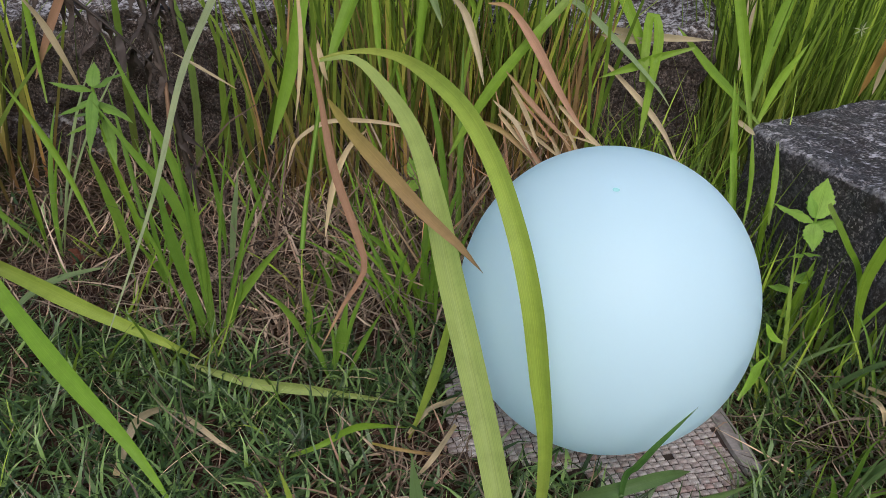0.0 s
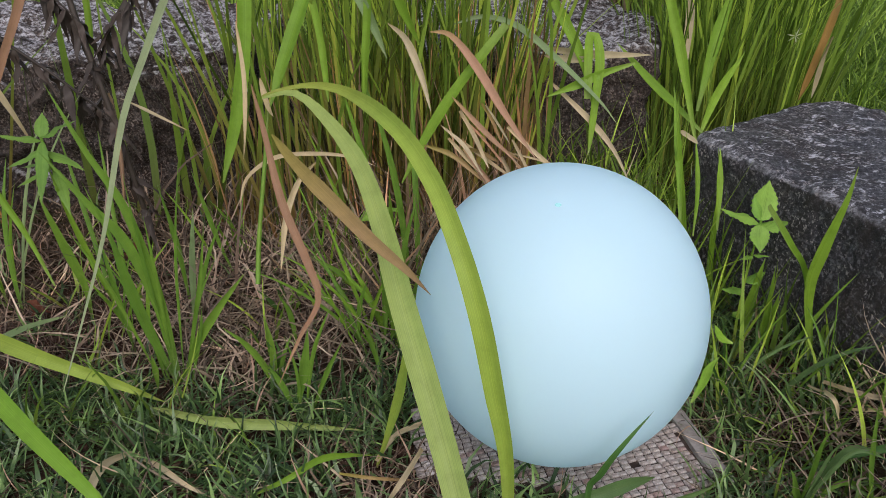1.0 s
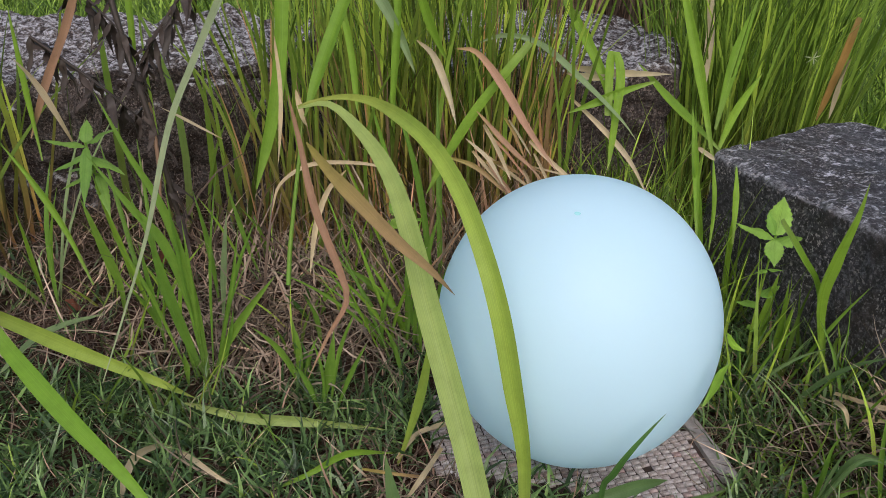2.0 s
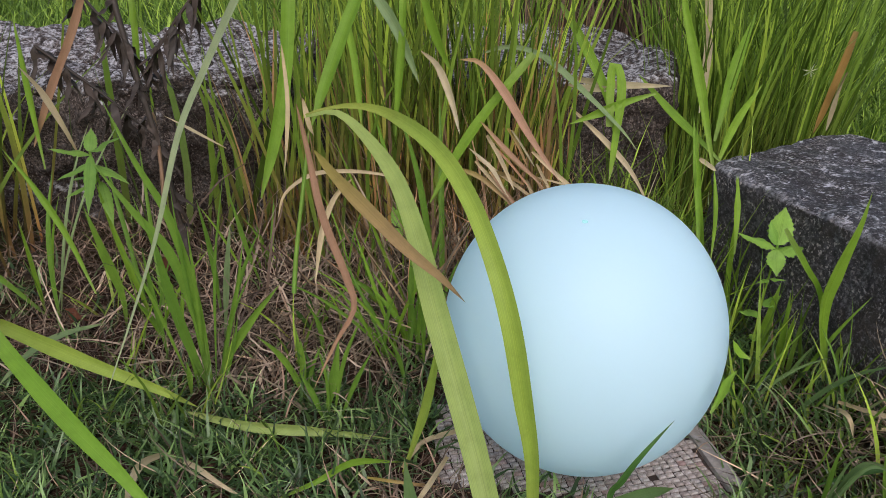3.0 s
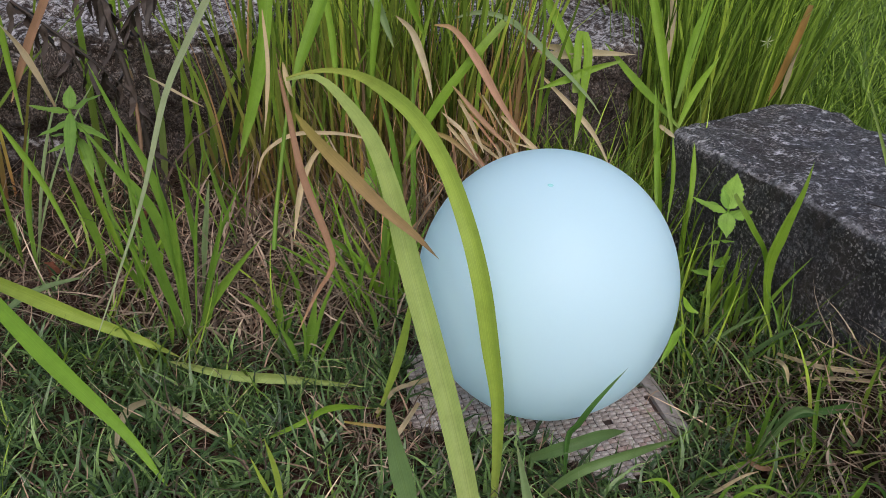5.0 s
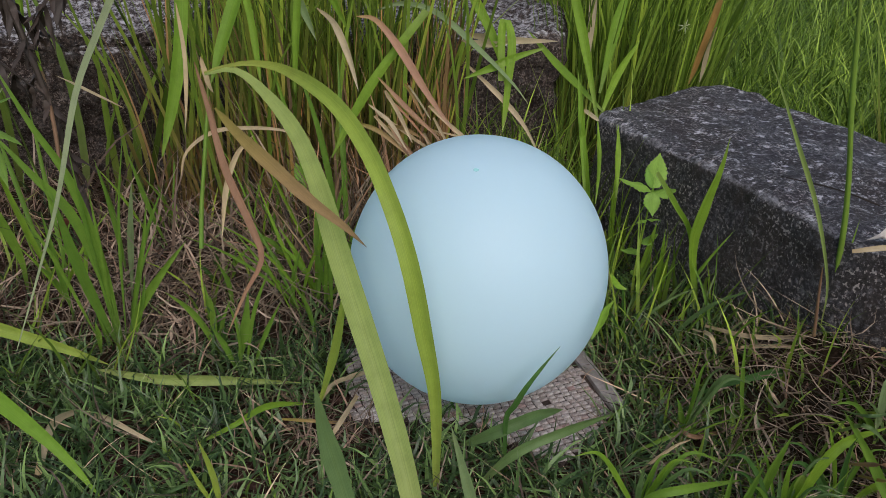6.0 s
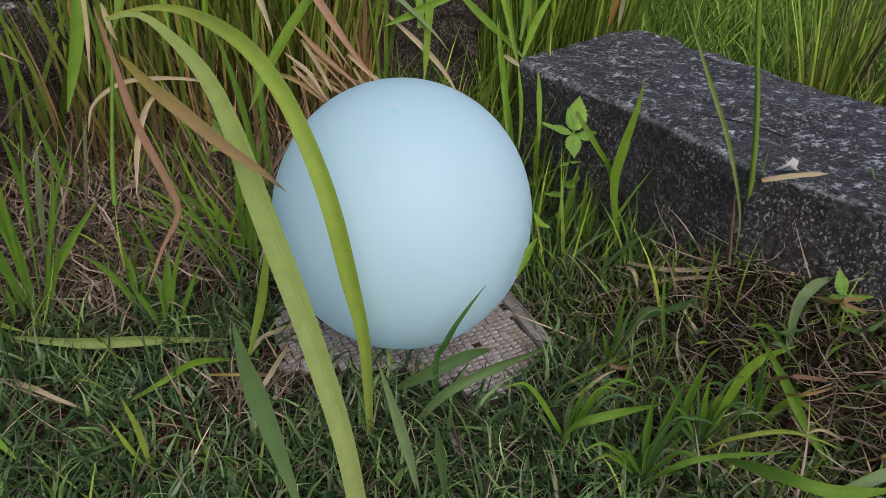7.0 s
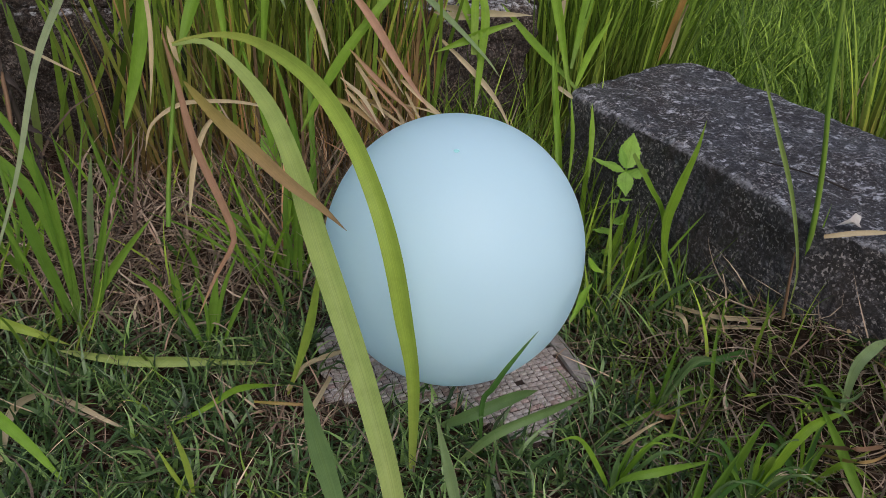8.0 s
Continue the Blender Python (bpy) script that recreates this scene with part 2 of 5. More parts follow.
def plain_mat(name, a, b, scale, rough, relief=0.4):
    m, nt, bsdf, out = nodes_of(name)
    n = noise_node(nt, scale, 7.0, 0.7)
    link(nt, ramp(nt, n, (0.3, a), (0.7, b)), bsdf.inputs["Base Color"])
    bsdf.inputs["Roughness"].default_value = rough
    bsdf.inputs["Specular IOR Level"].default_value = 0.2
    bump(nt, bsdf, n, relief, 0.003)
    return m


SOIL = soil_mat()
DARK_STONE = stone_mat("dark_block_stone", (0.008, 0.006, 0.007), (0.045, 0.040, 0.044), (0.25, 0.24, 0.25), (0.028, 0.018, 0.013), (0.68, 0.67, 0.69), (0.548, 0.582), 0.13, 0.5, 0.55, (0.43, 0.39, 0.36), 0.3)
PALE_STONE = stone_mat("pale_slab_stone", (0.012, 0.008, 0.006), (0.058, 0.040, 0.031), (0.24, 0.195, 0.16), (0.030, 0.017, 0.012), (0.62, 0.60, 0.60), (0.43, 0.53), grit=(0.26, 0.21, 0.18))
RUBBER = balloon_mat()
TILE = tile_mat()
GROUT = plain_mat("grout", (0.022, 0.016, 0.013), (0.085, 0.06, 0.05), 120.0, 0.95)
EDGING = plain_mat("edging", (0.20, 0.17, 0.155), (0.38, 0.34, 0.32), 90.0, 0.8)
SPOT = plain_mat("balloon_tip", (0.34, 0.68, 0.66), (0.38, 0.72, 0.70), 50.0, 0.9, 0.02)
LITTER = plain_mat("leaf_litter", (0.10, 0.035, 0.02), (0.24, 0.09, 0.05), 60.0, 0.8)
PALE_LEAF = plain_mat("bleached_leaf", (0.66, 0.60, 0.52), (0.85, 0.81, 0.74), 120.0, 0.8)


# ---- mesh helpers ----
def part(name, bm, material, parent=None, label=""):
    me = bpy.data.meshes.new(name)
    bm.to_mesh(me)
    bm.free()
    me.materials.append(material)
    ob = new(name, me)
    ob.parent = parent
    if label:
        tagged(ob, label)
    return ob


def sheet(name, verts, faces, uvs, material, smooth=True):
    """A mesh from arrays; uvs are given point by point."""
    me = bpy.data.meshes.new(name)
    me.from_pydata(verts, [], faces)
    layer = me.uv_layers.new(name="along")
    loops = np.empty(len(me.loops), dtype=np.int32)
    me.loops.foreach_get("vertex_index", loops)
    layer.data.foreach_set("uv", np.asarray(uvs, dtype=np.float32)[loops].ravel())
    me.materials.append(material)
    if smooth:
        me.polygons.foreach_set("use_smooth", [True] * len(me.polygons))
    return me


def curve_through(points, n):
    """n + 1 places along a smooth curve through the points, evenly spaced."""
    p = np.asarray(points, dtype=float)
    ext = np.vstack([2 * p[0] - p[1], p, 2 * p[-1] - p[-2]])
    fine = []
    for i in range(1, len(ext) - 2):
        a, b, c, d = ext[i - 1:i + 3]
        for s in np.linspace(0, 1, 16, endpoint=False):
            fine.append(0.5 * (2 * b + (c - a) * s + (2 * a - 5 * b + 4 * c - d) * s * s + (3 * b - a - 3 * c + d) * s ** 3))
    fine.append(p[-1])
    fine = np.array(fine)
    run = np.concatenate([[0], np.cumsum(np.linalg.norm(np.diff(fine, axis=0), axis=1))])
    at = np.linspace(0, run[-1], n + 1)
    return np.stack([np.interp(at, run, fine[:, k]) for k in range(3)], 1)


# width along a leaf, from its first point to its last
PROFILES = {
    "leaf": ((0, 0.02), (0.14, 0.45), (0.4, 1.0), (0.6, 0.92), (0.85, 0.5), (1, 0.25)),
    "leafb": ((0, 0.12), (0.09, 0.6), (0.35, 1.0), (0.6, 0.95), (0.88, 0.4), (1, 0.02)),
    "leafe": ((0, 0.9), (0.4, 1.0), (0.7, 0.8), (0.9, 0.4), (1, 0.02)),
    "leaf2": ((0, 0.7), (0.2, 0.95), (0.6, 1.0), (0.85, 0.7), (1, 0.12)),
    "arch": ((0, 0.12), (0.06, 0.3), (0.2, 0.75), (0.4, 1.0), (0.75, 1.0), (1, 0.65)),
    "arch2": ((0, 0.12), (0.06, 0.3), (0.2, 0.75), (0.4, 1.0), (0.7, 0.95), (0.85, 0.7), (1, 0.35)),
    "tipend": ((0, 1.0), (0.3, 0.9), (0.6, 0.55), (1, 0.12)),
    "stem": ((0, 0.3), (0.3, 0.8), (1, 1.0)),
}
FACING = np.array((-0.12, -0.80, 0.58))


def blade(parent, name, material, profile, width, *points, fold=0.34, n=24):
    """One long leaf under a plant, folded along its midrib."""
    n = 48 if len(points) > 8 else n
    c = curve_through(points, n)
    tan = np.gradient(c, axis=0)
    tan /= np.linalg.norm(tan, axis=1)[:, None] + 1e-9
    face = FACING + rng.normal(0, 0.22, 3)
    side = np.cross(tan, face)
    side /= np.linalg.norm(side, axis=1)[:, None] + 1e-9
    up = np.cross(side, tan)
    s = np.linspace(0, 1, n + 1)
    prof = PROFILES[profile]
    w = 0.5 * width * np.interp(s, [a for a, b in prof], [b for a, b in prof]) * (1 + 0.05 * np.sin(s * rng.uniform(9, 16) + rng.uniform(0, 6)))
    w = w[:, None]
    if profile == "stem":
        ring = [(math.cos(a), math.sin(a)) for a in np.linspace(0, 2 * math.pi, 6, endpoint=False)]
    else:
        ring = [(-1, fold * 0.9), (-0.5, fold * 0.25), (0, -fold * 0.6), (0.5, fold * 0.3), (1, fold)]
    k = len(ring)
    verts = np.concatenate([c + side * w * a + up * w * b for a, b in ring]).reshape(k, n + 1, 3).transpose(1, 0, 2).reshape(-1, 3)
    flip = profile in ("leaf", "arch") 
    uvs = [(j / (k - 1), 1 - t if flip else t) for t in s for j in range(k)]
    faces = []
    for i in range(n):
        for j in range(k if profile == "stem" else k - 1):
            a, b = i * k + j, i * k + (j + 1) % k
            faces.append((a, b, b + k, a + k))
    ob = new(name, sheet(name, verts.tolist(), faces, uvs, MATS[material]))
    ob.parent = parent
    return ob


def stuff(name, label, category, material, base, azimuth, height, lean, curl, width, segs=5, wander_by=0.18):
    """Many grass blades in one mesh: each starts at its base, leans over by lean (radians) and curls on by curl."""
    n = len(base)
    base = np.asarray(base, dtype=float)
    s = np.linspace(0, 1, segs + 1)
    away = np.stack([np.cos(azimuth), np.sin(azimuth), np.zeros(n)], 1)
    twist = azimuth + np.pi / 2 + rng.normal(0, 0.7, n)
    side = np.stack([np.cos(twist), np.sin(twist), rng.normal(0, 0.15, n)], 1)
    wander = rng.normal(0, wander_by, n)
    pos, rows = base.copy(), []
    for i in range(segs + 1):
        taper = (1 - s[i] ** 2.2) * (0.7 + 0.5 * math.sin(math.pi * min(1.0, s[i] + 0.15)))
        wd = (width * max(taper, 0.03))[:, None] * 0.5
        rows += [pos - side * wd, pos + side * wd]
        ang = lean + curl * s[i] ** 1.3
        turn = azimuth + wander * (i - 1)
        step = np.stack([np.cos(turn) * np.sin(ang), np.sin(turn) * np.sin(ang), np.cos(ang)], 1)
        pos = pos + step * (height / segs)[:, None]
    k = 2 * (segs + 1)
    verts = np.stack(rows, 1).reshape(-1, 3)
    floor_z = ground_z(verts[:, 0], verts[:, 1])
    verts[:, 2] = np.maximum(verts[:, 2], floor_z - 0.004)
    first = np.arange(n) * k
    faces = np.concatenate([np.stack([first + 2 * i, first + 2 * i + 1, first + 2 * i + 3, first + 2 * i + 2], 1) for i in range(segs)])
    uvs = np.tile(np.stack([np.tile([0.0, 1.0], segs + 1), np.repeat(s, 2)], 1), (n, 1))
    ob = new(name, sheet(name, verts.tolist(), faces.tolist(), uvs, MATS[material]))
    return tagged(ob, label, category, kind="stuff")


def smooth01(a, b, v):
    t = np.clip((v - a) / (b - a), 0, 1)
    return t * t * (3 - 2 * t)


# the dark block's front edge runs from back to front along this line
BLOCK_A, BLOCK_D = np.array((0.262, 0.33)), np.array((0.37, -0.93))


def ground_z(x, y):
    """Height of the ground: nearly level, banked up against the dark block and a little towards the slabs behind."""
    x, y = np.asarray(x, dtype=float), np.asarray(y, dtype=float)
    d = (x - BLOCK_A[0]) * 0.93 + (y - BLOCK_A[1]) * 0.37
    bank = (0.055 + 0.075 * smooth01(0.03, -0.12, y)) * smooth01(-0.17, 0.0, d) * smooth01(0.35, 0.1, y) * smooth01(1.3, 0.7, x) * smooth01(-1.4, -0.7, y)
    rise = 0.03 * smooth01(0.3, 0.7, y)
    rough = 0.006 * np.sin(9 * x + 2.0) * np.sin(11 * y + 0.5) + 0.004 * np.sin(31 * x + 17 * y) * np.sin(23 * y - 13 * x)
    near_plate = smooth01(0.16, 0.26, np.hypot(x - 0.01, y + 0.02))
    return bank + rise + rough * near_plate - 0.002


# ---- ground: one sheet out to the horizon ----
def make_ground():
    u = np.linspace(-1, 1, 321)
    ax = 1.5 * u + 150 * np.sign(u) * np.abs(u) ** 9
    gx, gy = np.meshgrid(ax, ax + 0.2)
    gz = ground_z(gx, gy)
    jit = np.where(np.hypot(gx, gy) < 2.5, rng.normal(0, 0.0025, gx.shape), 0.0)
    jit *= smooth01(0.2, 0.28, np.hypot(gx, gy))
    n = len(ax)
    verts = np.stack([gx, gy, gz + jit], -1).reshape(-1, 3)
    i, j = np.meshgrid(np.arange(n - 1), np.arange(n - 1))
    a = (j * n + i).ravel()
    faces = np.stack([a, a + 1, a + n + 1, a + n], 1)
    ob = new("ground", sheet("ground", verts.tolist(), faces.tolist(), verts[:, :2], SOIL))
    tagged(ob, "brown soil under short grass and dry thatch", "ground", kind="structure")


make_ground()


# ---- the old blocks ----
def rough_block(name, outline, low, tops, material, label, round_by=0.014, wear=0.006, seed=0):
    """A weathered block: an outline drawn up from low to the given heights of its corners, with chipped, rounded edges."""
    bm = bmesh.new()
    bot = [bm.verts.new((x, y, low)) for x, y in outline]
    top = [bm.verts.new((x, y, z)) for (x, y), z in zip(outline, tops)]
    bm.faces.new(top)
    bm.faces.new(bot[::-1])
    for i in range(len(outline)):
        j = (i + 1) % len(outline)
        bm.faces.new((bot[i], bot[j], top[j], top[i]))
    bmesh.ops.recalc_face_normals(bm, faces=bm.faces)
    bmesh.ops.bevel(bm, geom=bm.edges[:], offset=round_by, segments=3, affect="EDGES", profile=0.5)
    bmesh.ops.triangulate(bm, faces=bm.faces)
    for limit in (0.2, 0.1, 0.05, 0.028, 0.016):
        long = [e for e in bm.edges if e.calc_length() > limit]
        bmesh.ops.subdivide_edges(bm, edges=long, cuts=1)
        bmesh.ops.triangulate(bm, faces=[f for f in bm.faces if len(f.verts) > 3])
    bm.normal_update()
    off = Vector((seed * 7.3, seed * 3.1, 0))
    moved = []
    for v in bm.verts:
        p = v.co + off
        h = noise.fractal(p * 9, 0.9, 2.1, 4) * wear * 1.6 + noise.fractal(p * 45, 0.8, 2.2, 4) * wear * 0.55
        chip = max(0.0, noise.noise(p * 14) - 0.3) * wear * 2.5
        moved.append(v.co + v.normal * (h - chip))
    for v, co in zip(bm.verts, moved):
        v.co = co
    for f in bm.faces:
        f.smooth = True
    return tagged(part(name, bm, material), label, "stone block")


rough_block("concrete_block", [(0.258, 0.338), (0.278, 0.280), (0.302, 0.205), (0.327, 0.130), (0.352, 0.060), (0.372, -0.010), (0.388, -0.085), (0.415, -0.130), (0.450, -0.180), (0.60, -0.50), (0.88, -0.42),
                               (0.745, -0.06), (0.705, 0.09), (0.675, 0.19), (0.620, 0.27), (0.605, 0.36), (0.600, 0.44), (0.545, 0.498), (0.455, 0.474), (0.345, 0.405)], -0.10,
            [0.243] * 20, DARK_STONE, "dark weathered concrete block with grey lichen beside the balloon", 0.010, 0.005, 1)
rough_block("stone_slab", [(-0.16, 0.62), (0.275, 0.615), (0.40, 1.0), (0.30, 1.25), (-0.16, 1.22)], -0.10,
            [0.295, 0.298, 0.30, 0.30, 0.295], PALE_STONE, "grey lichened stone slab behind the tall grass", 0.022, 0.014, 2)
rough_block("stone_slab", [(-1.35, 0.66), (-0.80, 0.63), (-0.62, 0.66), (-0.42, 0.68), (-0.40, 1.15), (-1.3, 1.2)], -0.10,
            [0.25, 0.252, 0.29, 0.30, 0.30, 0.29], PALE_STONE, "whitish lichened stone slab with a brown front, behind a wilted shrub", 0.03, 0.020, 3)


# ---- the balloon and the mosaic slab that it rests on ----
def make_balloon():
    bm = bmesh.new()
    bmesh.ops.create_uvsphere(bm, u_segments=96, v_segments=64, radius=1.0)
    for v in bm.verts:
        x, y, z = v.co
        k = 1 + 0.010 * max(0.0, z) ** 2 - 0.012 * max(0.0, -z) ** 3
        v.co = (x * BALL_R * k, y * BALL_R * k, z * BALL_H)
    for f in bm.faces:
        f.smooth = True
    ob = part("balloon", bm, RUBBER)
    ob.location = (0, 0, BALL_Z)
    tagged(ob, "large pale aqua blue inflated balloon resting on a mosaic slab", "balloon")
    d = Vector((-0.022, -0.052, 0.150)).normalized()
    d = Vector((d.x * BALL_R, d.y * BALL_R, d.z * BALL_H))
    bm = bmesh.new()
    bmesh.ops.create_uvsphere(bm, u_segments=20, v_segments=10, radius=0.0032)
    for v in bm.verts:
        v.co.z *= 0.05
    for f in bm.faces:
        f.smooth = True
    tip = part("balloon_tip", bm, SPOT, ob, "small darker spot at the balloon's crown")
    tip.matrix_local = Matrix.Translation(d * 1.0003) @ d.to_track_quat("Z", "Y").to_matrix().to_4x4()


make_balloon()

SLAB_TURN = radians(13.0)
SLAB_TOP = 0.0095
SLAB_OUTLINE = [(0.158, -0.106), (0.168, 0.0), (0.178, 0.13), (-0.12, 0.14), (-0.146, 0.055), (-0.162, -0.022), (-0.085, -0.052), (-0.025, -0.078), (0.0, -0.125), (0.035, -0.172)]


def inside(x, y, poly):
    """Whether a place lies inside a convex or plain outline, by the crossing count."""
    hit = False
    for (x1, y1), (x2, y2) in zip(poly, poly[1:] + poly[:1]):
        if (y1 > y) != (y2 > y) and x < (x2 - x1) * (y - y1) / (y2 - y1) + x1:
            hit = not hit
    return hit


def make_mosaic():
    turn = Matrix.Rotation(SLAB_TURN, 4, "Z")
    bm = bmesh.new()
    top = [bm.verts.new((x, y, SLAB_TOP - 0.003)) for x, y in SLAB_OUTLINE]
    bot = [bm.verts.new((x, y, -0.015)) for x, y in SLAB_OUTLINE]
    bm.faces.new(top)
    bm.faces.new(bot[::-1])
    for i in range(len(top)):
        j = (i + 1) % len(top)
        bm.faces.new((bot[i], bot[j], top[j], top[i]))
    bmesh.ops.recalc_face_normals(bm, faces=bm.faces)
    bmesh.ops.bevel(bm, geom=bm.edges[:], offset=0.0015, segments=2, affect="EDGES")
    slab = part("mosaic_slab", bm, GROUT)
    slab.matrix_world = turn
    tagged(slab, "broken slab of small dirty pinkish white mosaic tiles in the grass", "tile slab")
    bm = bmesh.new()
    a, b = Vector((0.150, -0.112, 0)), Vector((0.170, 0.135, 0))
    for k in range(8):
        p = a.lerp(b, k / 7)
        q = Vector((0.0115 + 0.0008 * math.sin(k * 2.1), 0, 0))
        lift = SLAB_TOP + 0.0022 + 0.0006 * math.sin(k * 1.7)
        ring = [bm.verts.new(p - q + Vector((0, 0, -0.004))), bm.verts.new(p - q * 0.85 + Vector((0, 0, lift))), bm.verts.new(p + q * 0.85 + Vector((0, 0, lift))), bm.verts.new(p + q + Vector((0, 0, -0.012)))]
        if k:
            for i in range(3):
                bm.faces.new((old[i], old[i + 1], ring[i + 1], ring[i]))
            bm.faces.new((old[3], old[0], ring[0], ring[3]))
        else:
            bm.faces.new(ring)
        old = ring
    bm.faces.new(old[::-1])
    bmesh.ops.recalc_face_normals(bm, faces=bm.faces)
    part("edging_strip", bm, EDGING, slab, "plain grey strip along the slab's edge")
    # tiles: a few worn shapes shared by all
    shapes = []
    for k in range(5):
        bm = bmesh.new()
        hw, hd = 0.0046 + rng.uniform(-0.0003, 0.0003), 0.0029 + rng.uniform(-0.0002, 0.0002)
        lower = [bm.verts.new((sx * hw, sy * hd, -0.003)) for sx, sy in ((-1, -1), (1, -1), (1, 1), (-1, 1))]
        mid = [bm.verts.new((sx * hw, sy * hd, 0.0004)) for sx, sy in ((-1, -1), (1, -1), (1, 1), (-1, 1))]
        upper = [bm.verts.new((sx * hw * 0.72, sy * hd * 0.62, 0.0013 + rng.uniform(-0.0003, 0.0003))) for sx, sy in ((-1, -1), (1, -1), (1, 1), (-1, 1))]
        bm.faces.new(upper)
        for i in range(4):
            j = (i + 1) % 4
            bm.faces.new((lower[i], lower[j], mid[j], mid[i]))
            bm.faces.new((mid[i], mid[j], upper[j], upper[i]))
        me = bpy.data.meshes.new("tile")
        bm.to_mesh(me)
        bm.free()
        me.materials.append(TILE)
        shapes.append(me)
    places = []
    for row in range(42):
        for c in range(36):
            x, y = -0.168 + c * 0.0104 + 0.0012 * math.sin(row * 1.3), -0.170 + row * 0.0074 + 0.0006 * math.sin(c * 0.9)
            world_y = x * math.sin(SLAB_TURN) + y * math.cos(SLAB_TURN)
            world_x = x * math.cos(SLAB_TURN) - y * math.sin(SLAB_TURN)
            if not inside(x, y, SLAB_OUTLINE) or x > 0.137 + 0.08 * (y + 0.112) or rng.random() < 0.005:
                continue
            if math.hypot(world_x, world_y + 0.005) < 0.02 or world_y > 0.085 or (world_y > 0.03 and abs(world_x) < 0.10):
                continue
            places.append((world_y, x, y))
    places.sort()
    rest = []
    for k, (_, x, y) in enumerate(places):
        at = pose(x + rng.normal(0, 0.0003), y + rng.normal(0, 0.0003), SLAB_TOP - 0.0018, rng.normal(0, 1.5), rng.normal(0, 1.5), rng.normal(0, 2.0))
        shape = shapes[int(rng.integers(5))]
        if k < 300:
            t = new("tile", shape)
            t.parent = slab
            t.matrix_local = at
        else:
            rest.append((shape, at))
    verts, faces = [], []
    for shape, at in rest:
        first = len(verts)
        verts += [at @ v.co for v in shape.vertices]
        faces += [tuple(first + v for v in f.vertices) for f in shape.polygons]
    me = bpy.data.meshes.new("tile_field")
    me.from_pydata(verts, [], faces)
    me.materials.append(TILE)
    field = new("tile_field", me)
    field.parent = slab
    tagged(field, kind="stuff")


# ---- grass as stuff ----
def keep_off(x, y):
    """Places where grass can stand: off the slab, the balloon and the blocks."""
    c, s = math.cos(-SLAB_TURN), math.sin(-SLAB_TURN)
    ok = np.ones(len(x), dtype=bool)
    for i in range(len(x)):
        if abs(x[i]) < 0.25 and abs(y[i]) < 0.25 and inside(x[i] * c - y[i] * s, x[i] * s + y[i] * c, SLAB_OUTLINE):
            ok[i] = False
    d = (x - BLOCK_A[0]) * 0.93 + (y - BLOCK_A[1]) * 0.37
    ok &= ~((d > 0.0) & (d < 0.27) & (y < 0.45) & (x > 0.25))
    ok &= np.hypot(x, y) > 0.07
    ok &= ~((y > 0.61) & (y < 1.25) & (x > -0.17) & (x < 0.36))
    ok &= ~((y > 0.64) & (y < 1.2) & (x < -0.40) & (x > -1.35))
    return ok


def scatter(n, x0, x1, y0, y1, weight=None):
    x, y = rng.uniform(x0, x1, n), rng.uniform(y0, y1, n)
    ok = keep_off(x, y)
    if weight is not None:
        ok &= rng.random(n) < weight(x, y)
    x, y = x[ok], y[ok]
    return np.stack([x, y, ground_z(x, y) - 0.002], 1)


def patchy(x, y, scale, seed):
    return 0.5 + 0.5 * np.array([noise.noise(Vector((a * scale, b * scale, seed))) for a, b in zip(x, y)])


def thatch_weight(x, y):
    """How much dry thatch lies there: most in the hollow before the slabs, by the mosaic slab's broken edge and under the dark block."""
    p = patchy(x, y, 9.0, 3.0)
    hollow = smooth01(0.09, 0.27, y + 0.22 * (p - 0.5)) * smooth01(0.16, -0.04, x)
    bare = np.exp(-((x + 0.37) / 0.14) ** 2 - ((y - 0.25) / 0.11) ** 2)
    edge = 0.8 * np.exp(-((x + 0.16) / 0.09) ** 2 - ((y + 0.07) / 0.06) ** 2)
    foot = 1.1 * np.exp(-((x - 0.50) / 0.24) ** 2 - ((y + 0.14) / 0.22) ** 2)
    return np.clip(hollow * (0.55 + 0.6 * p) + bare + edge + foot + 0.35 * (p - 0.35), 0, 1)


def sow(name, label, material, n, area, height, width, lean, curl, weight=None, segs=5, category="grass", azimuth=None, wander=0.18):
    base = scatter(n, *area, weight=weight)
    k = len(base)
    az = rng.uniform(0, 2 * np.pi, k) if azimuth is None else rng.normal(azimuth[0], azimuth[1], k)
    h = rng.uniform(*height, k)
    return stuff(name, label, category, material, base, az, h, np.abs(rng.normal(*lean, k)), rng.normal(*curl, k), rng.uniform(*width, k), segs, wander)


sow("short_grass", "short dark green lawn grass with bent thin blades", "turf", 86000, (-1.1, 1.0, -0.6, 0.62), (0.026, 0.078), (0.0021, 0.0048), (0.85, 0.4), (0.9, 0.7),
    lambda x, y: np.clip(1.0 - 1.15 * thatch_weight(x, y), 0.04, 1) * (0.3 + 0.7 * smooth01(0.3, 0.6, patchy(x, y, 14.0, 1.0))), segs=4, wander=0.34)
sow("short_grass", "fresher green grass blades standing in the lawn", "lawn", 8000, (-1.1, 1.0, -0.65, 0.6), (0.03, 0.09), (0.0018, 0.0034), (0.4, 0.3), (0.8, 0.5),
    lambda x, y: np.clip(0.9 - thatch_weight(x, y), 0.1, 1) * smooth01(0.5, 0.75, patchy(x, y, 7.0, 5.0)))
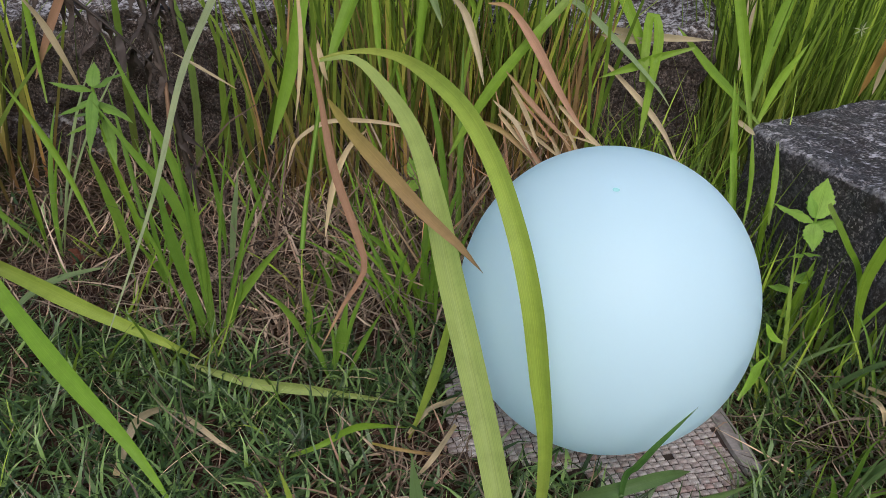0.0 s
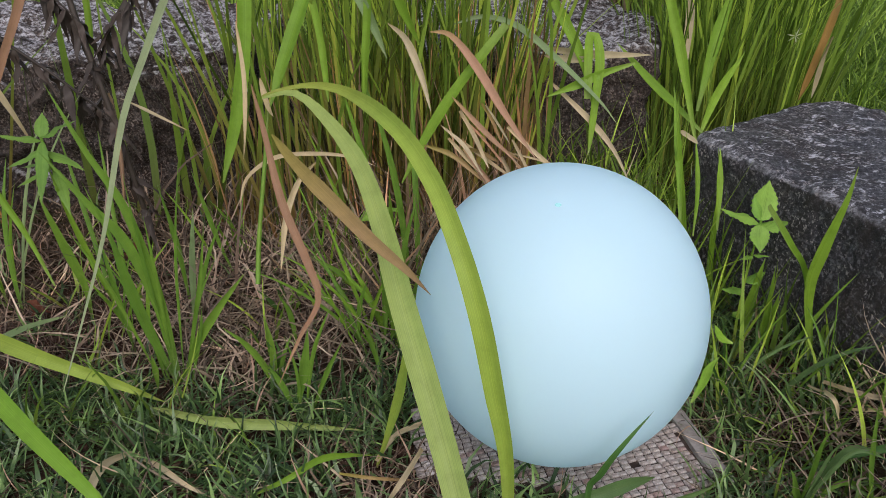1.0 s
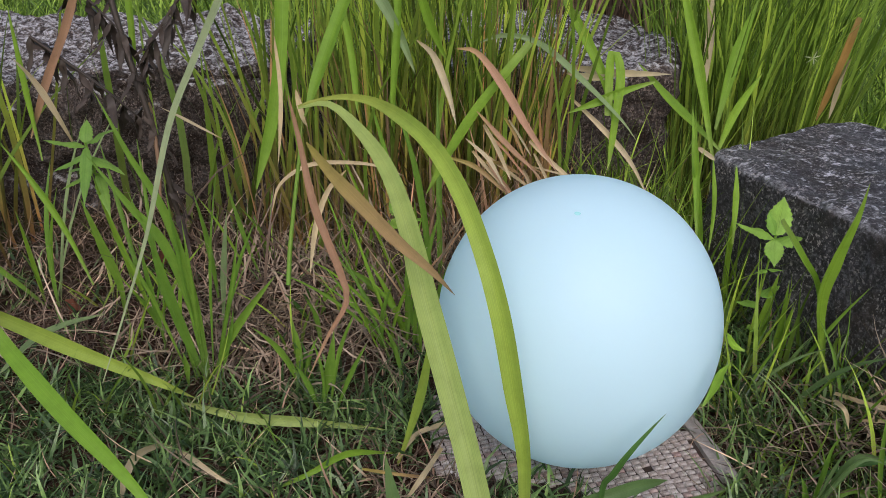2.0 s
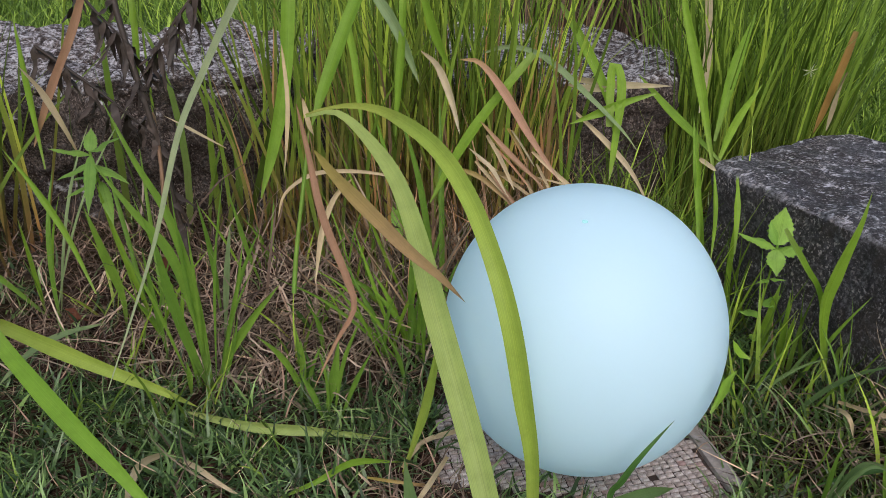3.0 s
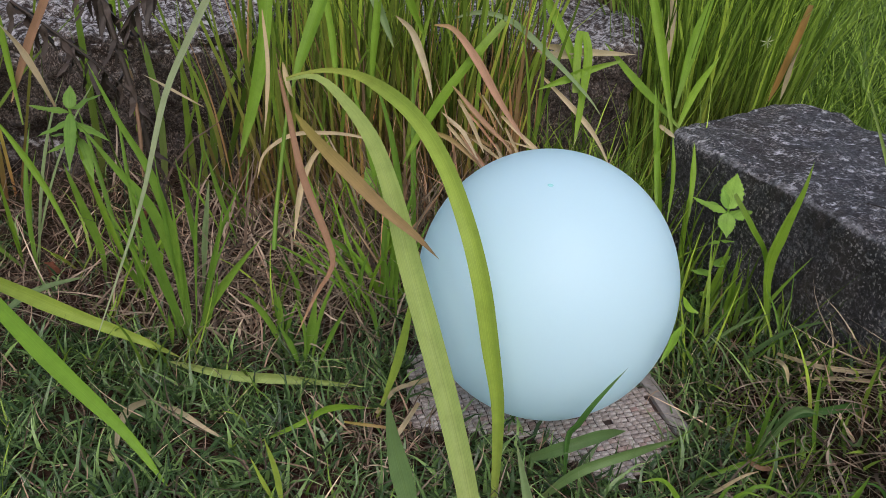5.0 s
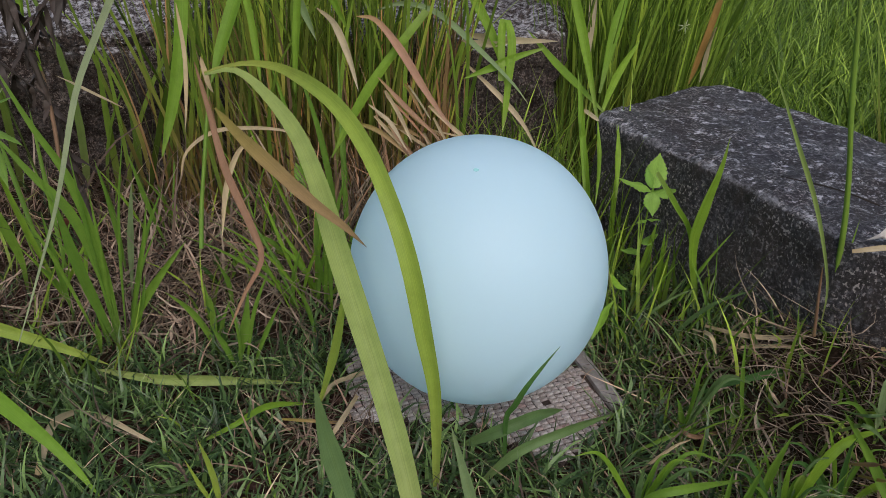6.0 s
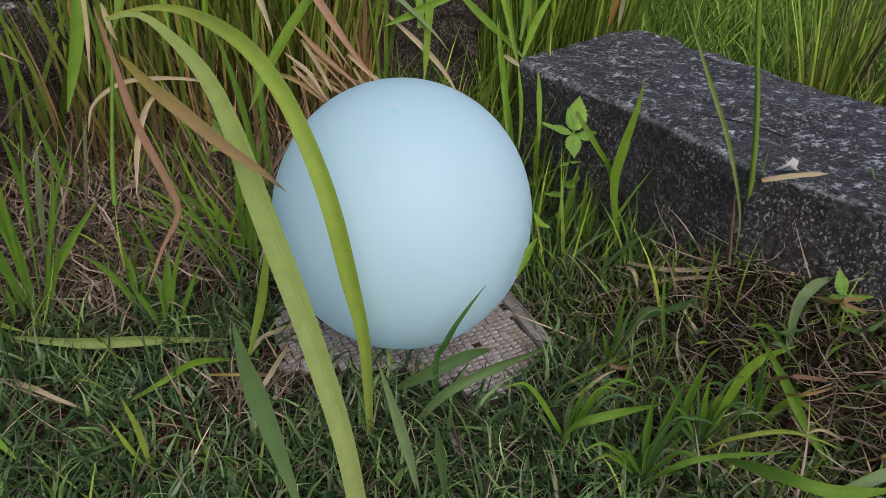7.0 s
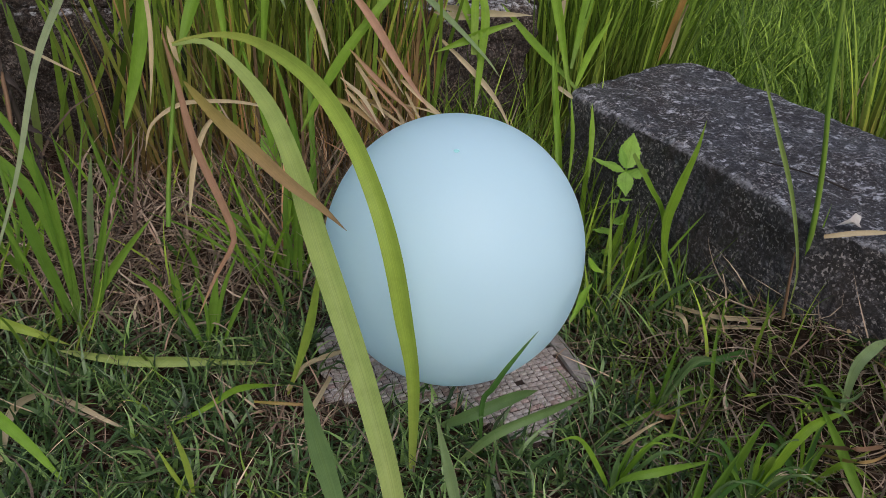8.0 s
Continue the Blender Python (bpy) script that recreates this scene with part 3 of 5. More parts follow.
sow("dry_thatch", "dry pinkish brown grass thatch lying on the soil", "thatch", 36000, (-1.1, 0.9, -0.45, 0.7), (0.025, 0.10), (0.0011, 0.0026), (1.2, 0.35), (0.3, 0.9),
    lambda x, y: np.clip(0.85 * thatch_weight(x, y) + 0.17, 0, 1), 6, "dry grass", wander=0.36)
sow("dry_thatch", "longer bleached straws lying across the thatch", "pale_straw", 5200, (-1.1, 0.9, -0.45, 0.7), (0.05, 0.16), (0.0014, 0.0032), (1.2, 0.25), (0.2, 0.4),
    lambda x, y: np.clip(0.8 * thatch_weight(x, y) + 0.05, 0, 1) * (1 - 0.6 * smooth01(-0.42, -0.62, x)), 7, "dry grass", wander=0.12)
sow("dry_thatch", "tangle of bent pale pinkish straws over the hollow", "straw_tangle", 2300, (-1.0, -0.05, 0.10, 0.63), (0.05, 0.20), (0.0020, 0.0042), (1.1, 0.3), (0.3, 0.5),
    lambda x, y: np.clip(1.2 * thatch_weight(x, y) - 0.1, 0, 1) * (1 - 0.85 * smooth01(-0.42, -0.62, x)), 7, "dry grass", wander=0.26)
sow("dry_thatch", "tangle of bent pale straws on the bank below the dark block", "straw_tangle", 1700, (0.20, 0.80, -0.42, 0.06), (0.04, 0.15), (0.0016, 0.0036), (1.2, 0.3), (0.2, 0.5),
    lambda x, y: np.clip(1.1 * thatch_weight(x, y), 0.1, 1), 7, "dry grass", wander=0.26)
sow("dry_thatch", "small heap of pale pinkish straws at the mosaic slab's broken edge", "straw_tangle", 110, (-0.25, -0.06, -0.18, -0.05), (0.03, 0.08), (0.0014, 0.0032), (1.0, 0.35), (0.3, 0.5), None, 7, "dry grass", wander=0.2)
sow("far_lawn", "bright green lawn beyond the stones", "lawn", 42000, (-3.5, 4.5, 1.25, 5.0), (0.06, 0.28), (0.003, 0.007), (0.4, 0.3), (1.0, 0.6))
sow("far_lawn", "bright messy green grass beside the dark block", "lawn", 15000, (0.62, 2.6, -0.1, 1.5), (0.06, 0.26), (0.002, 0.006), (0.45, 0.3), (1.0, 0.6))
sow("far_lawn", "green lawn far behind", "lawn", 16000, (-9.0, 11.0, 4.5, 16.0), (0.15, 0.45), (0.012, 0.03), (0.4, 0.25), (0.8, 0.5), segs=3)
sow("far_lawn", "coarse green lawn all around the place", "lawn", 30000, (-7.0, 7.0, -7.0, 4.0), (0.05, 0.16), (0.005, 0.012), (0.5, 0.3), (0.9, 0.5), segs=3,
    weight=lambda x, y: ((np.abs(x) > 1.0) | (y < -0.62)) & ~((y > 1.2) & (np.abs(x) < 3.4)))
sow("wild_grass", "upright thin green grass at the dark block's corner", "tall", 80, (0.19, 0.36, 0.0, 0.30), (0.08, 0.22), (0.0025, 0.006), (0.22, 0.15), (0.4, 0.4), segs=6)
# tall clumps: canes that start close together and fan out
def fan(name, label, material, n, centre, radius, height, width, spread=0.9, curl=(0.15, 0.2), segs=8):
    r, az = radius * np.sqrt(rng.random(n)), rng.uniform(0, 2 * np.pi, n)
    x, y = centre[0] + r * np.cos(az), centre[1] + 0.6 * r * np.sin(az)
    base = np.stack([x, y, ground_z(x, y) - 0.002], 1)
    lean = np.abs(spread * 0.3 * r / radius + rng.normal(0, 0.04, n))
    return stuff(name, label, "grass clump", material, base, az + rng.normal(0, 0.4, n), rng.uniform(*height, n), lean, rng.normal(*curl, n), rng.uniform(*width, n), segs, 0.08)


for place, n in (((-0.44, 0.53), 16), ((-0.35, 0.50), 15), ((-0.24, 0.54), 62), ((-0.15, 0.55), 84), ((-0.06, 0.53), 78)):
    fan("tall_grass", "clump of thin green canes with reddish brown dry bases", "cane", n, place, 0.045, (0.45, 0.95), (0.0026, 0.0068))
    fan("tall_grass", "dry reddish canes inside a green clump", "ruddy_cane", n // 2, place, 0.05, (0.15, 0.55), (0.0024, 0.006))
sow("tall_grass", "thin green canes between the clumps", "cane", 150, (-0.40, 0.05, 0.46, 0.62), (0.45, 0.95), (0.0022, 0.0055), (0.12, 0.11), (0.2, 0.25), segs=8, category="grass clump",
    weight=lambda x, y: 0.3 + 0.7 * smooth01(-0.30, -0.12, x))
sow("tall_grass", "tall green grass blades rising from the clump", "tall", 70, (-0.40, 0.06, 0.44, 0.61), (0.5, 0.9), (0.004, 0.0085), (0.12, 0.10), (0.4, 0.4), segs=8, category="grass clump")
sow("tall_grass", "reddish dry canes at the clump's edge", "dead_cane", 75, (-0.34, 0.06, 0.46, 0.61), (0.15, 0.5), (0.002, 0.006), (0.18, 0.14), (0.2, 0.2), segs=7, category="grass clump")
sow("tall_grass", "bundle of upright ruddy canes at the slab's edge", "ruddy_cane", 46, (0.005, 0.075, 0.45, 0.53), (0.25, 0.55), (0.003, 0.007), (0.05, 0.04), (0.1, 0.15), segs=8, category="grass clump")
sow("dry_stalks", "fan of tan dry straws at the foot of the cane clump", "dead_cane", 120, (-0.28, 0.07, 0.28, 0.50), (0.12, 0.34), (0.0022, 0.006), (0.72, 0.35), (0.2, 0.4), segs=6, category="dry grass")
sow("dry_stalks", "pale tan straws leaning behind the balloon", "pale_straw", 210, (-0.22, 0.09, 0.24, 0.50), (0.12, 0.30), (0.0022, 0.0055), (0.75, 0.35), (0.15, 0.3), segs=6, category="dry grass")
for place, n in (((0.36, 0.66), 46), ((0.45, 0.70), 70), ((0.54, 0.68), 56), ((0.62, 0.76), 62), ((0.42, 0.86), 80), ((0.56, 0.92), 80), ((0.70, 0.98), 60), ((0.48, 1.12), 80), ((0.64, 1.2), 60)):
    fan("tall_grass", "clump of tall bright green grass behind the dark block", "tall", n, place, 0.07, (0.40, 0.95), (0.002, 0.0058), 0.8, (0.35, 0.45))
fan("tall_grass", "yellowing grass clump with brown stalks beside the dark block", "cane", 70, (0.93, 0.40), 0.06, (0.25, 0.6), (0.003, 0.007), 1.3)
sow("tall_grass", "brown standing dead grass behind the slab", "thatch", 330, (0.10, 0.46, 1.26, 1.40), (0.4, 0.8), (0.006, 0.013), (0.1, 0.08), (0.2, 0.2), segs=7, category="grass clump")
sow("tall_grass", "brown dry stalks among the grass beside the dark block", "thatch", 70, (0.95, 1.2, 0.25, 0.55), (0.3, 0.6), (0.003, 0.006), (0.2, 0.1), (0.2, 0.2), segs=7, category="grass clump")
sow("tall_grass", "thin green and yellow grass clump beside the pale slab", "cane", 130, (-1.20, -0.84, 0.25, 0.62), (0.3, 0.75), (0.004, 0.009), (0.16, 0.1), (0.3, 0.3), segs=8, category="grass clump")
sow("tall_grass", "green grass blades before the pale slab", "tall", 14, (-0.80, -0.45, 0.52, 0.62), (0.25, 0.6), (0.006, 0.012), (0.12, 0.1), (0.4, 0.3), segs=8, category="grass clump")
sow("wild_grass", "thin tangled grass between balloon and blocks", "tall", 420, (0.08, 0.31, 0.22, 0.60), (0.08, 0.32), (0.0022, 0.006), (0.38, 0.28), (0.6, 0.5), segs=7)
sow("wild_grass", "thin grass growing along the dark block's foot", "tall", 110, (0.19, 0.62, -0.28, 0.30), (0.05, 0.14), (0.0018, 0.0042), (0.5, 0.3), (0.7, 0.5), segs=6)
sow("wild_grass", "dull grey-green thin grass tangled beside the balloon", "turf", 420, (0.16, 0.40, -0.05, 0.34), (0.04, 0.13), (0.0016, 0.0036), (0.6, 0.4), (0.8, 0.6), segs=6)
sow("wild_grass", "small green blades in tufts between the dry straws", "tall", 700, (-0.80, -0.04, 0.02, 0.46), (0.05, 0.17), (0.002, 0.0048), (0.35, 0.25), (0.6, 0.5), segs=6,
    weight=lambda x, y: smooth01(0.56, 0.72, patchy(x, y, 10.0, 21.0)))
sow("short_grass", "dark green grass on the bank below the dark block", "lawn", 3000, (0.22, 0.80, -0.62, 0.02), (0.025, 0.075), (0.0018, 0.0042), (0.75, 0.4), (1.0, 0.7), segs=5, wander=0.3)
sow("dry_thatch", "greyish dry roots and straws on the bank", "straw_tangle", 2600, (0.28, 0.85, -0.55, 0.02), (0.02, 0.08), (0.0010, 0.0022), (1.25, 0.3), (0.3, 0.8), segs=6, category="dry grass", wander=0.34)
sow("dry_stalks", "bleached straws scattered over the short lawn", "pale_straw", 800, (-0.85, 0.75, -0.42, 0.34), (0.04, 0.12), (0.0012, 0.0026), (1.25, 0.25), (0.3, 0.5), segs=6, category="dry grass")
sow("dry_stalks", "thin bleached dry stalks leaning against the blocks", "thatch", 190, (-0.6, 0.32, 0.22, 0.6), (0.12, 0.35), (0.002, 0.005), (0.9, 0.35), (0.4, 0.5), segs=7, category="dry grass")
sow("dry_stalks", "thin bleached dry stalks along the dark block", "straw_tangle", 300, (0.22, 0.75, -0.36, 0.15), (0.06, 0.18), (0.0015, 0.0032), (1.15, 0.3), (0.5, 0.5), segs=7, category="dry grass")


# ---- single plants ----
def plant(name, label, category):
    ob = new(name)
    ob.location = (0, 0, 0)
    return tagged(ob, label, category)


def tuft_at(label, place, n, height, width, material, lean=0.28, curl=0.5, toward=None, radius=0.012):
    """A tuft of single blades that rise from one root and bend outwards; toward: the bearing (degrees) most of them lean to."""
    ob = plant("grass_tuft", label, "grass tuft")
    for k in range(n):
        az = rng.uniform(0, 2 * math.pi) if toward is None else radians(toward) + rng.normal(0, 0.6)
        h, a, c = rng.uniform(*height), abs(rng.normal(lean, 0.14)), rng.normal(curl, 0.2)
        x, y = place[0] + rng.normal(0, radius), place[1] + rng.normal(0, radius)
        pos, points = np.array((x, y, float(ground_z(x, y)) - 0.003)), []
        for i in range(5):
            points.append(tuple(pos))
            bend = a + c * (i / 4) ** 1.4
            pos = pos + 0.25 * h * np.array((math.cos(az) * math.sin(bend), math.sin(az) * math.sin(bend), math.cos(bend)))
        blade(ob, "blade", material if isinstance(material, str) else material[k % len(material)], "leafb", rng.uniform(*width), *points, n=10)
    return ob


arch = plant("arching_grass_plant", "arching grass plant with broad yellow-green blades and dead brown leaves", "grass plant")
mid = plant("grass_tuft", "drooping green and pinkish dry blades behind the balloon", "grass tuft")
back = plant("grass_tuft", "bent green blades and dry stalks in front of the stone slab", "grass tuft")
stone = plant("grass_tuft", "upright green blades growing at the dark block's foot", "grass tuft")
front = plant("grass_tuft", "broad green grass tuft with bent blades in the open lawn", "grass tuft")
centre = plant("grass_tuft", "dark green blades lying over the mosaic slab's edge", "grass tuft")
tuft = plant("grass_tuft", "fresh green upright tuft in the dry thatch", "grass tuft")
farleft = plant("grass_tuft", "mixed green and dead blades beside the pale slab", "grass tuft")
blade(arch, "blade", "leaf_pale", "arch", 0.0225, (-0.296, 0.085, 0.381), (-0.261, 0.070, 0.389), (-0.229, 0.048, 0.368), (-0.200, 0.012, 0.338), (-0.180, -0.035, 0.300), (-0.163, -0.090, 0.250), (-0.144, -0.147, 0.200), (-0.126, -0.203, 0.150), (-0.109, -0.262, 0.085), (-0.099, -0.310, 0.000))
blade(arch, "blade", "leaf_lime", "arch2", 0.0177, (-0.296, 0.085, 0.383), (-0.281, 0.090, 0.387), (-0.245, 0.085, 0.393), (-0.207, 0.060, 0.391), (-0.163, -0.020, 0.383), (-0.134, -0.075, 0.355), (-0.115, -0.125, 0.318), (-0.100, -0.152, 0.268), (-0.087, -0.162, 0.199), (-0.074, -0.166, 0.118), (-0.070, -0.170, 0.000))
blade(arch, "dead_leaf", "leaf_brown", "leafb", 0.0079, (-0.303, 0.073, 0.398), (-0.291, 0.049, 0.356), (-0.276, 0.016, 0.299), (-0.250, -0.018, 0.242), (-0.243, -0.033, 0.215), (-0.262, -0.048, 0.184), (-0.284, -0.068, 0.142))
blade(arch, "dead_leaf", "leaf_tan", "leafb", 0.0138, (-0.284, 0.048, 0.356), (-0.257, 0.008, 0.339), (-0.219, -0.036, 0.317), (-0.188, -0.074, 0.301), (-0.160, -0.109, 0.292), (-0.139, -0.141, 0.284))
blade(arch, "dead_leaf", "leaf_straw", "leafb", 0.0061, (-0.304, 0.127, 0.390), (-0.298, 0.122, 0.361), (-0.294, 0.126, 0.348))
blade(arch, "dead_leaf", "leaf_straw", "leafb", 0.0050, (-0.328, 0.158, 0.442), (-0.323, 0.141, 0.386), (-0.326, 0.127, 0.334), (-0.331, 0.124, 0.301))
blade(arch, "dead_leaf", "leaf_straw", "leafb", 0.0054, (-0.345, 0.137, 0.241), (-0.335, 0.149, 0.270), (-0.301, 0.154, 0.292), (-0.255, 0.150, 0.297), (-0.215, 0.142, 0.295), (-0.186, 0.131, 0.287))
blade(arch, "dead_leaf", "leaf_straw", "leafb", 0.0072, (-0.255, 0.138, 0.292), (-0.276, 0.127, 0.271), (-0.290, 0.108, 0.235), (-0.297, 0.079, 0.184))
blade(arch, "blade", "leaf_green", "leaf2", 0.0168, (-0.331, 0.282, 0.532), (-0.335, 0.269, 0.475), (-0.340, 0.246, 0.398), (-0.353, 0.226, 0.325), (-0.376, 0.201, 0.243))
blade(arch, "blade", "leaf_green", "leaf2", 0.0177, (-0.215, 0.232, 0.531), (-0.245, 0.193, 0.486), (-0.270, 0.147, 0.426), (-0.292, 0.102, 0.367))
blade(arch, "stem", "stem_green", "stem", 0.0057, (-0.299, 0.133, 0.362), (-0.304, 0.110, 0.314), (-0.314, 0.072, 0.233), (-0.317, 0.050, 0.188))
blade(mid, "blade", "leaf_grey", "leafb", 0.0147, (-0.247, 0.318, 0.498), (-0.212, 0.312, 0.450), (-0.191, 0.309, 0.408), (-0.174, 0.306, 0.364))
blade(mid, "blade", "leaf_green", "leaf2", 0.0139, (-0.021, 0.318, 0.403), (-0.084, 0.303, 0.327), (-0.125, 0.294, 0.265), (-0.160, 0.284, 0.202))
blade(mid, "dead_leaf", "leaf_pink", "leafb", 0.0112, (-0.119, 0.319, 0.395), (-0.093, 0.310, 0.392), (-0.062, 0.287, 0.358), (-0.028, 0.255, 0.306), (0.010, 0.224, 0.255))
blade(mid, "dead_leaf", "leaf_pink", "leafb", 0.0068, (-0.093, 0.282, 0.321), (-0.056, 0.263, 0.284), (-0.025, 0.248, 0.257), (-0.007, 0.240, 0.240))
blade(mid, "dead_leaf", "leaf_straw", "leafb", 0.0060, (-0.108, 0.267, 0.288), (-0.078, 0.254, 0.263), (-0.056, 0.237, 0.229))
blade(mid, "dead_leaf", "leaf_tan", "leafb", 0.0068, (-0.131, 0.257, 0.266), (-0.093, 0.249, 0.253), (-0.052, 0.232, 0.221))
blade(mid, "blade", "leaf_green", "leafb", 0.0115, (-0.176, 0.262, 0.504), (-0.155, 0.283, 0.434), (-0.131, 0.311, 0.378))
blade(mid, "blade", "leaf_green", "leaf2", 0.0110, (-0.194, 0.322, 0.511), (-0.196, 0.309, 0.429), (-0.202, 0.300, 0.358), (-0.207, 0.297, 0.296))
blade(mid, "dead_leaf", "leaf_straw", "leafb", 0.0098, (-0.172, 0.325, 0.405), (-0.149, 0.315, 0.385), (-0.131, 0.295, 0.344), (-0.120, 0.275, 0.303))
blade(mid, "blade", "leaf_green", "leaf2", 0.0105, (-0.283, 0.456, 0.437), (-0.265, 0.395, 0.367), (-0.255, 0.335, 0.301))
blade(back, "blade", "leaf_green", "leafb", 0.0154, (0.042, 0.504, 0.449), (0.083, 0.459, 0.381), (0.110, 0.418, 0.322), (0.120, 0.379, 0.264))
blade(back, "blade", "leaf_green", "leaf2", 0.0135, (0.110, 0.388, 0.283), (0.114, 0.423, 0.355), (0.122, 0.428, 0.367), (0.129, 0.411, 0.332), (0.119, 0.379, 0.264), (0.110, 0.353, 0.210))
blade(back, "blade", "leaf_grey", "leafb", 0.0102, (-0.079, 0.473, 0.373), (-0.037, 0.466, 0.385), (0.013, 0.447, 0.375), (0.070, 0.413, 0.332), (0.126, 0.376, 0.282), (0.148, 0.351, 0.255))
blade(back, "blade", "leaf_green", "leaf", 0.0136, (0.163, 0.451, 0.349), (0.201, 0.411, 0.307), (0.237, 0.375, 0.274), (0.268, 0.341, 0.245))
blade(back, "blade", "leaf_green", "leaf", 0.0136, (0.354, 0.437, 0.336), (0.300, 0.388, 0.287), (0.260, 0.336, 0.234))
blade(back, "blade", "leaf_green", "leaf", 0.0150, (0.193, 0.414, 0.507), (0.207, 0.404, 0.448), (0.233, 0.374, 0.350), (0.258, 0.336, 0.234))
blade(back, "blade", "leaf_green", "leaf", 0.0093, (0.211, 0.323, 0.318), (0.206, 0.257, 0.238), (0.198, 0.195, 0.165))
blade(back, "blade", "leaf_green", "leaf", 0.0085, (0.239, 0.293, 0.258), (0.230, 0.239, 0.203), (0.214, 0.191, 0.158))
blade(back, "blade", "leaf_green", "leaf", 0.0090, (0.251, 0.238, 0.261), (0.245, 0.207, 0.217), (0.237, 0.175, 0.174))
blade(back, "dead_leaf", "leaf_straw", "leafb", 0.0084, (0.059, 0.432, 0.301), (0.114, 0.382, 0.254), (0.141, 0.340, 0.224), (0.158, 0.296, 0.188))
blade(back, "dead_leaf", "leaf_straw", "leafb", 0.0122, (0.057, 0.482, 0.335), (0.129, 0.445, 0.333), (0.205, 0.411, 0.339))
blade(back, "dead_leaf", "leaf_straw", "leafb", 0.0103, (0.055, 0.447, 0.332), (0.099, 0.428, 0.330), (0.137, 0.414, 0.339))
blade(back, "blade", "leaf_green", "leaf", 0.0135, (0.049, 0.392, 0.285), (0.095, 0.398, 0.301), (0.137, 0.403, 0.317), (0.180, 0.407, 0.329))
blade(back, "dead_leaf", "leaf_orange", "leaf2", 0.0123, (0.528, 0.517, 0.404), (0.524, 0.526, 0.344), (0.514, 0.531, 0.276), (0.512, 0.544, 0.228))
blade(back, "dead_leaf", "leaf_straw", "leaf2", 0.0132, (0.512, 0.489, 0.343), (0.523, 0.522, 0.298), (0.534, 0.545, 0.231))
blade(back, "dead_leaf", "leaf_straw", "leaf2", 0.0163, (0.368, 0.777, 0.469), (0.358, 0.693, 0.369), (0.334, 0.620, 0.293), (0.314, 0.566, 0.256))
blade(back, "blade", "leaf_green", "leaf", 0.0193, (0.415, 0.639, 0.417), (0.365, 0.573, 0.333), (0.320, 0.497, 0.227))
blade(stone, "blade", "leaf_green", "leaf", 0.0160, (0.300, 0.027, 0.318), (0.301, 0.034, 0.274), (0.295, 0.042, 0.215), (0.296, 0.049, 0.159), (0.324, 0.057, 0.055))
blade(stone, "blade", "leaf_green", "leaf2", 0.0097, (0.223, 0.041, 0.269), (0.263, 0.051, 0.217), (0.296, 0.061, 0.170), (0.336, 0.071, 0.055))
blade(stone, "blade", "leaf_green", "leaf", 0.0125, (0.285, 0.133, 0.155), (0.280, 0.133, 0.110), (0.277, 0.133, 0.054), (0.279, 0.133, 0.000))
blade(stone, "blade", "leaf_green", "leaf", 0.0099, (0.297, 0.105, 0.123), (0.294, 0.105, 0.068), (0.295, 0.105, 0.000))
blade(stone, "blade", "leaf_green", "leaf", 0.0082, (0.286, 0.108, 0.157), (0.288, 0.108, 0.086), (0.283, 0.108, -0.000))
blade(stone, "blade", "leaf_green", "leaf", 0.0095, (0.245, 0.231, 0.264), (0.257, 0.231, 0.204), (0.261, 0.231, 0.112), (0.276, 0.231, 0.000))
blade(stone, "blade", "leaf_green", "leaf", 0.0094, (0.191, 0.256, 0.331), (0.203, 0.256, 0.258), (0.228, 0.256, 0.132), (0.250, 0.256, 0.000))
blade(stone, "blade", "leaf_pale", "leaf", 0.0048, (0.226, -0.117, 0.454), (0.251, -0.113, 0.422), (0.288, -0.109, 0.364), (0.338, -0.105, 0.282), (0.381, -0.101, 0.189), (0.394, -0.097, 0.130))
blade(stone, "stem", "stem_green", "stem", 0.0065, (0.298, -0.106, 0.561), (0.320, -0.102, 0.486), (0.344, -0.098, 0.399), (0.372, -0.094, 0.312), (0.392, -0.090, 0.233), (0.409, -0.086, 0.130))
blade(stone, "blade", "leaf_green", "leaf", 0.0060, (0.399, -0.096, 0.269), (0.402, -0.093, 0.227), (0.412, -0.089, 0.164), (0.412, -0.086, 0.130))
blade(stone, "stem", "leaf_brown", "stem", 0.0039, (0.345, -0.128, 0.228), (0.356, -0.123, 0.188), (0.371, -0.118, 0.130))
blade(stone, "blade", "leaf_green", "leaf", 0.0068, (0.466, -0.107, 0.221), (0.501, -0.107, 0.180), (0.523, -0.107, 0.130))
blade(stone, "blade", "leaf_green", "leaf", 0.0111, (0.567, -0.124, 0.190), (0.560, -0.124, 0.160), (0.551, -0.124, 0.120))
blade(stone, "blade", "leaf_grey", "leaf", 0.0083, (0.444, -0.086, 0.194), (0.439, -0.086, 0.159), (0.427, -0.086, 0.120))
blade(stone, "blade", "leaf_grey", "leaf", 0.0062, (0.456, -0.120, 0.176), (0.474, -0.120, 0.135), (0.489, -0.120, 0.100))
blade(stone, "dead_leaf", "leaf_straw", "leaf2", 0.0063, (0.303, -0.010, 0.075), (0.331, -0.057, 0.090), (0.374, -0.087, 0.105), (0.412, -0.107, 0.120), (0.431, -0.150, 0.135))
blade(stone, "dead_leaf", "leaf_straw", "leaf2", 0.0060, (0.427, -0.156, 0.135), (0.481, -0.158, 0.133), (0.520, -0.169, 0.132), (0.576, -0.171, 0.130))
blade(stone, "blade", "leaf_green", "leaf", 0.0081, (0.128, -0.083, 0.207), (0.135, -0.086, 0.194), (0.147, -0.088, 0.188))
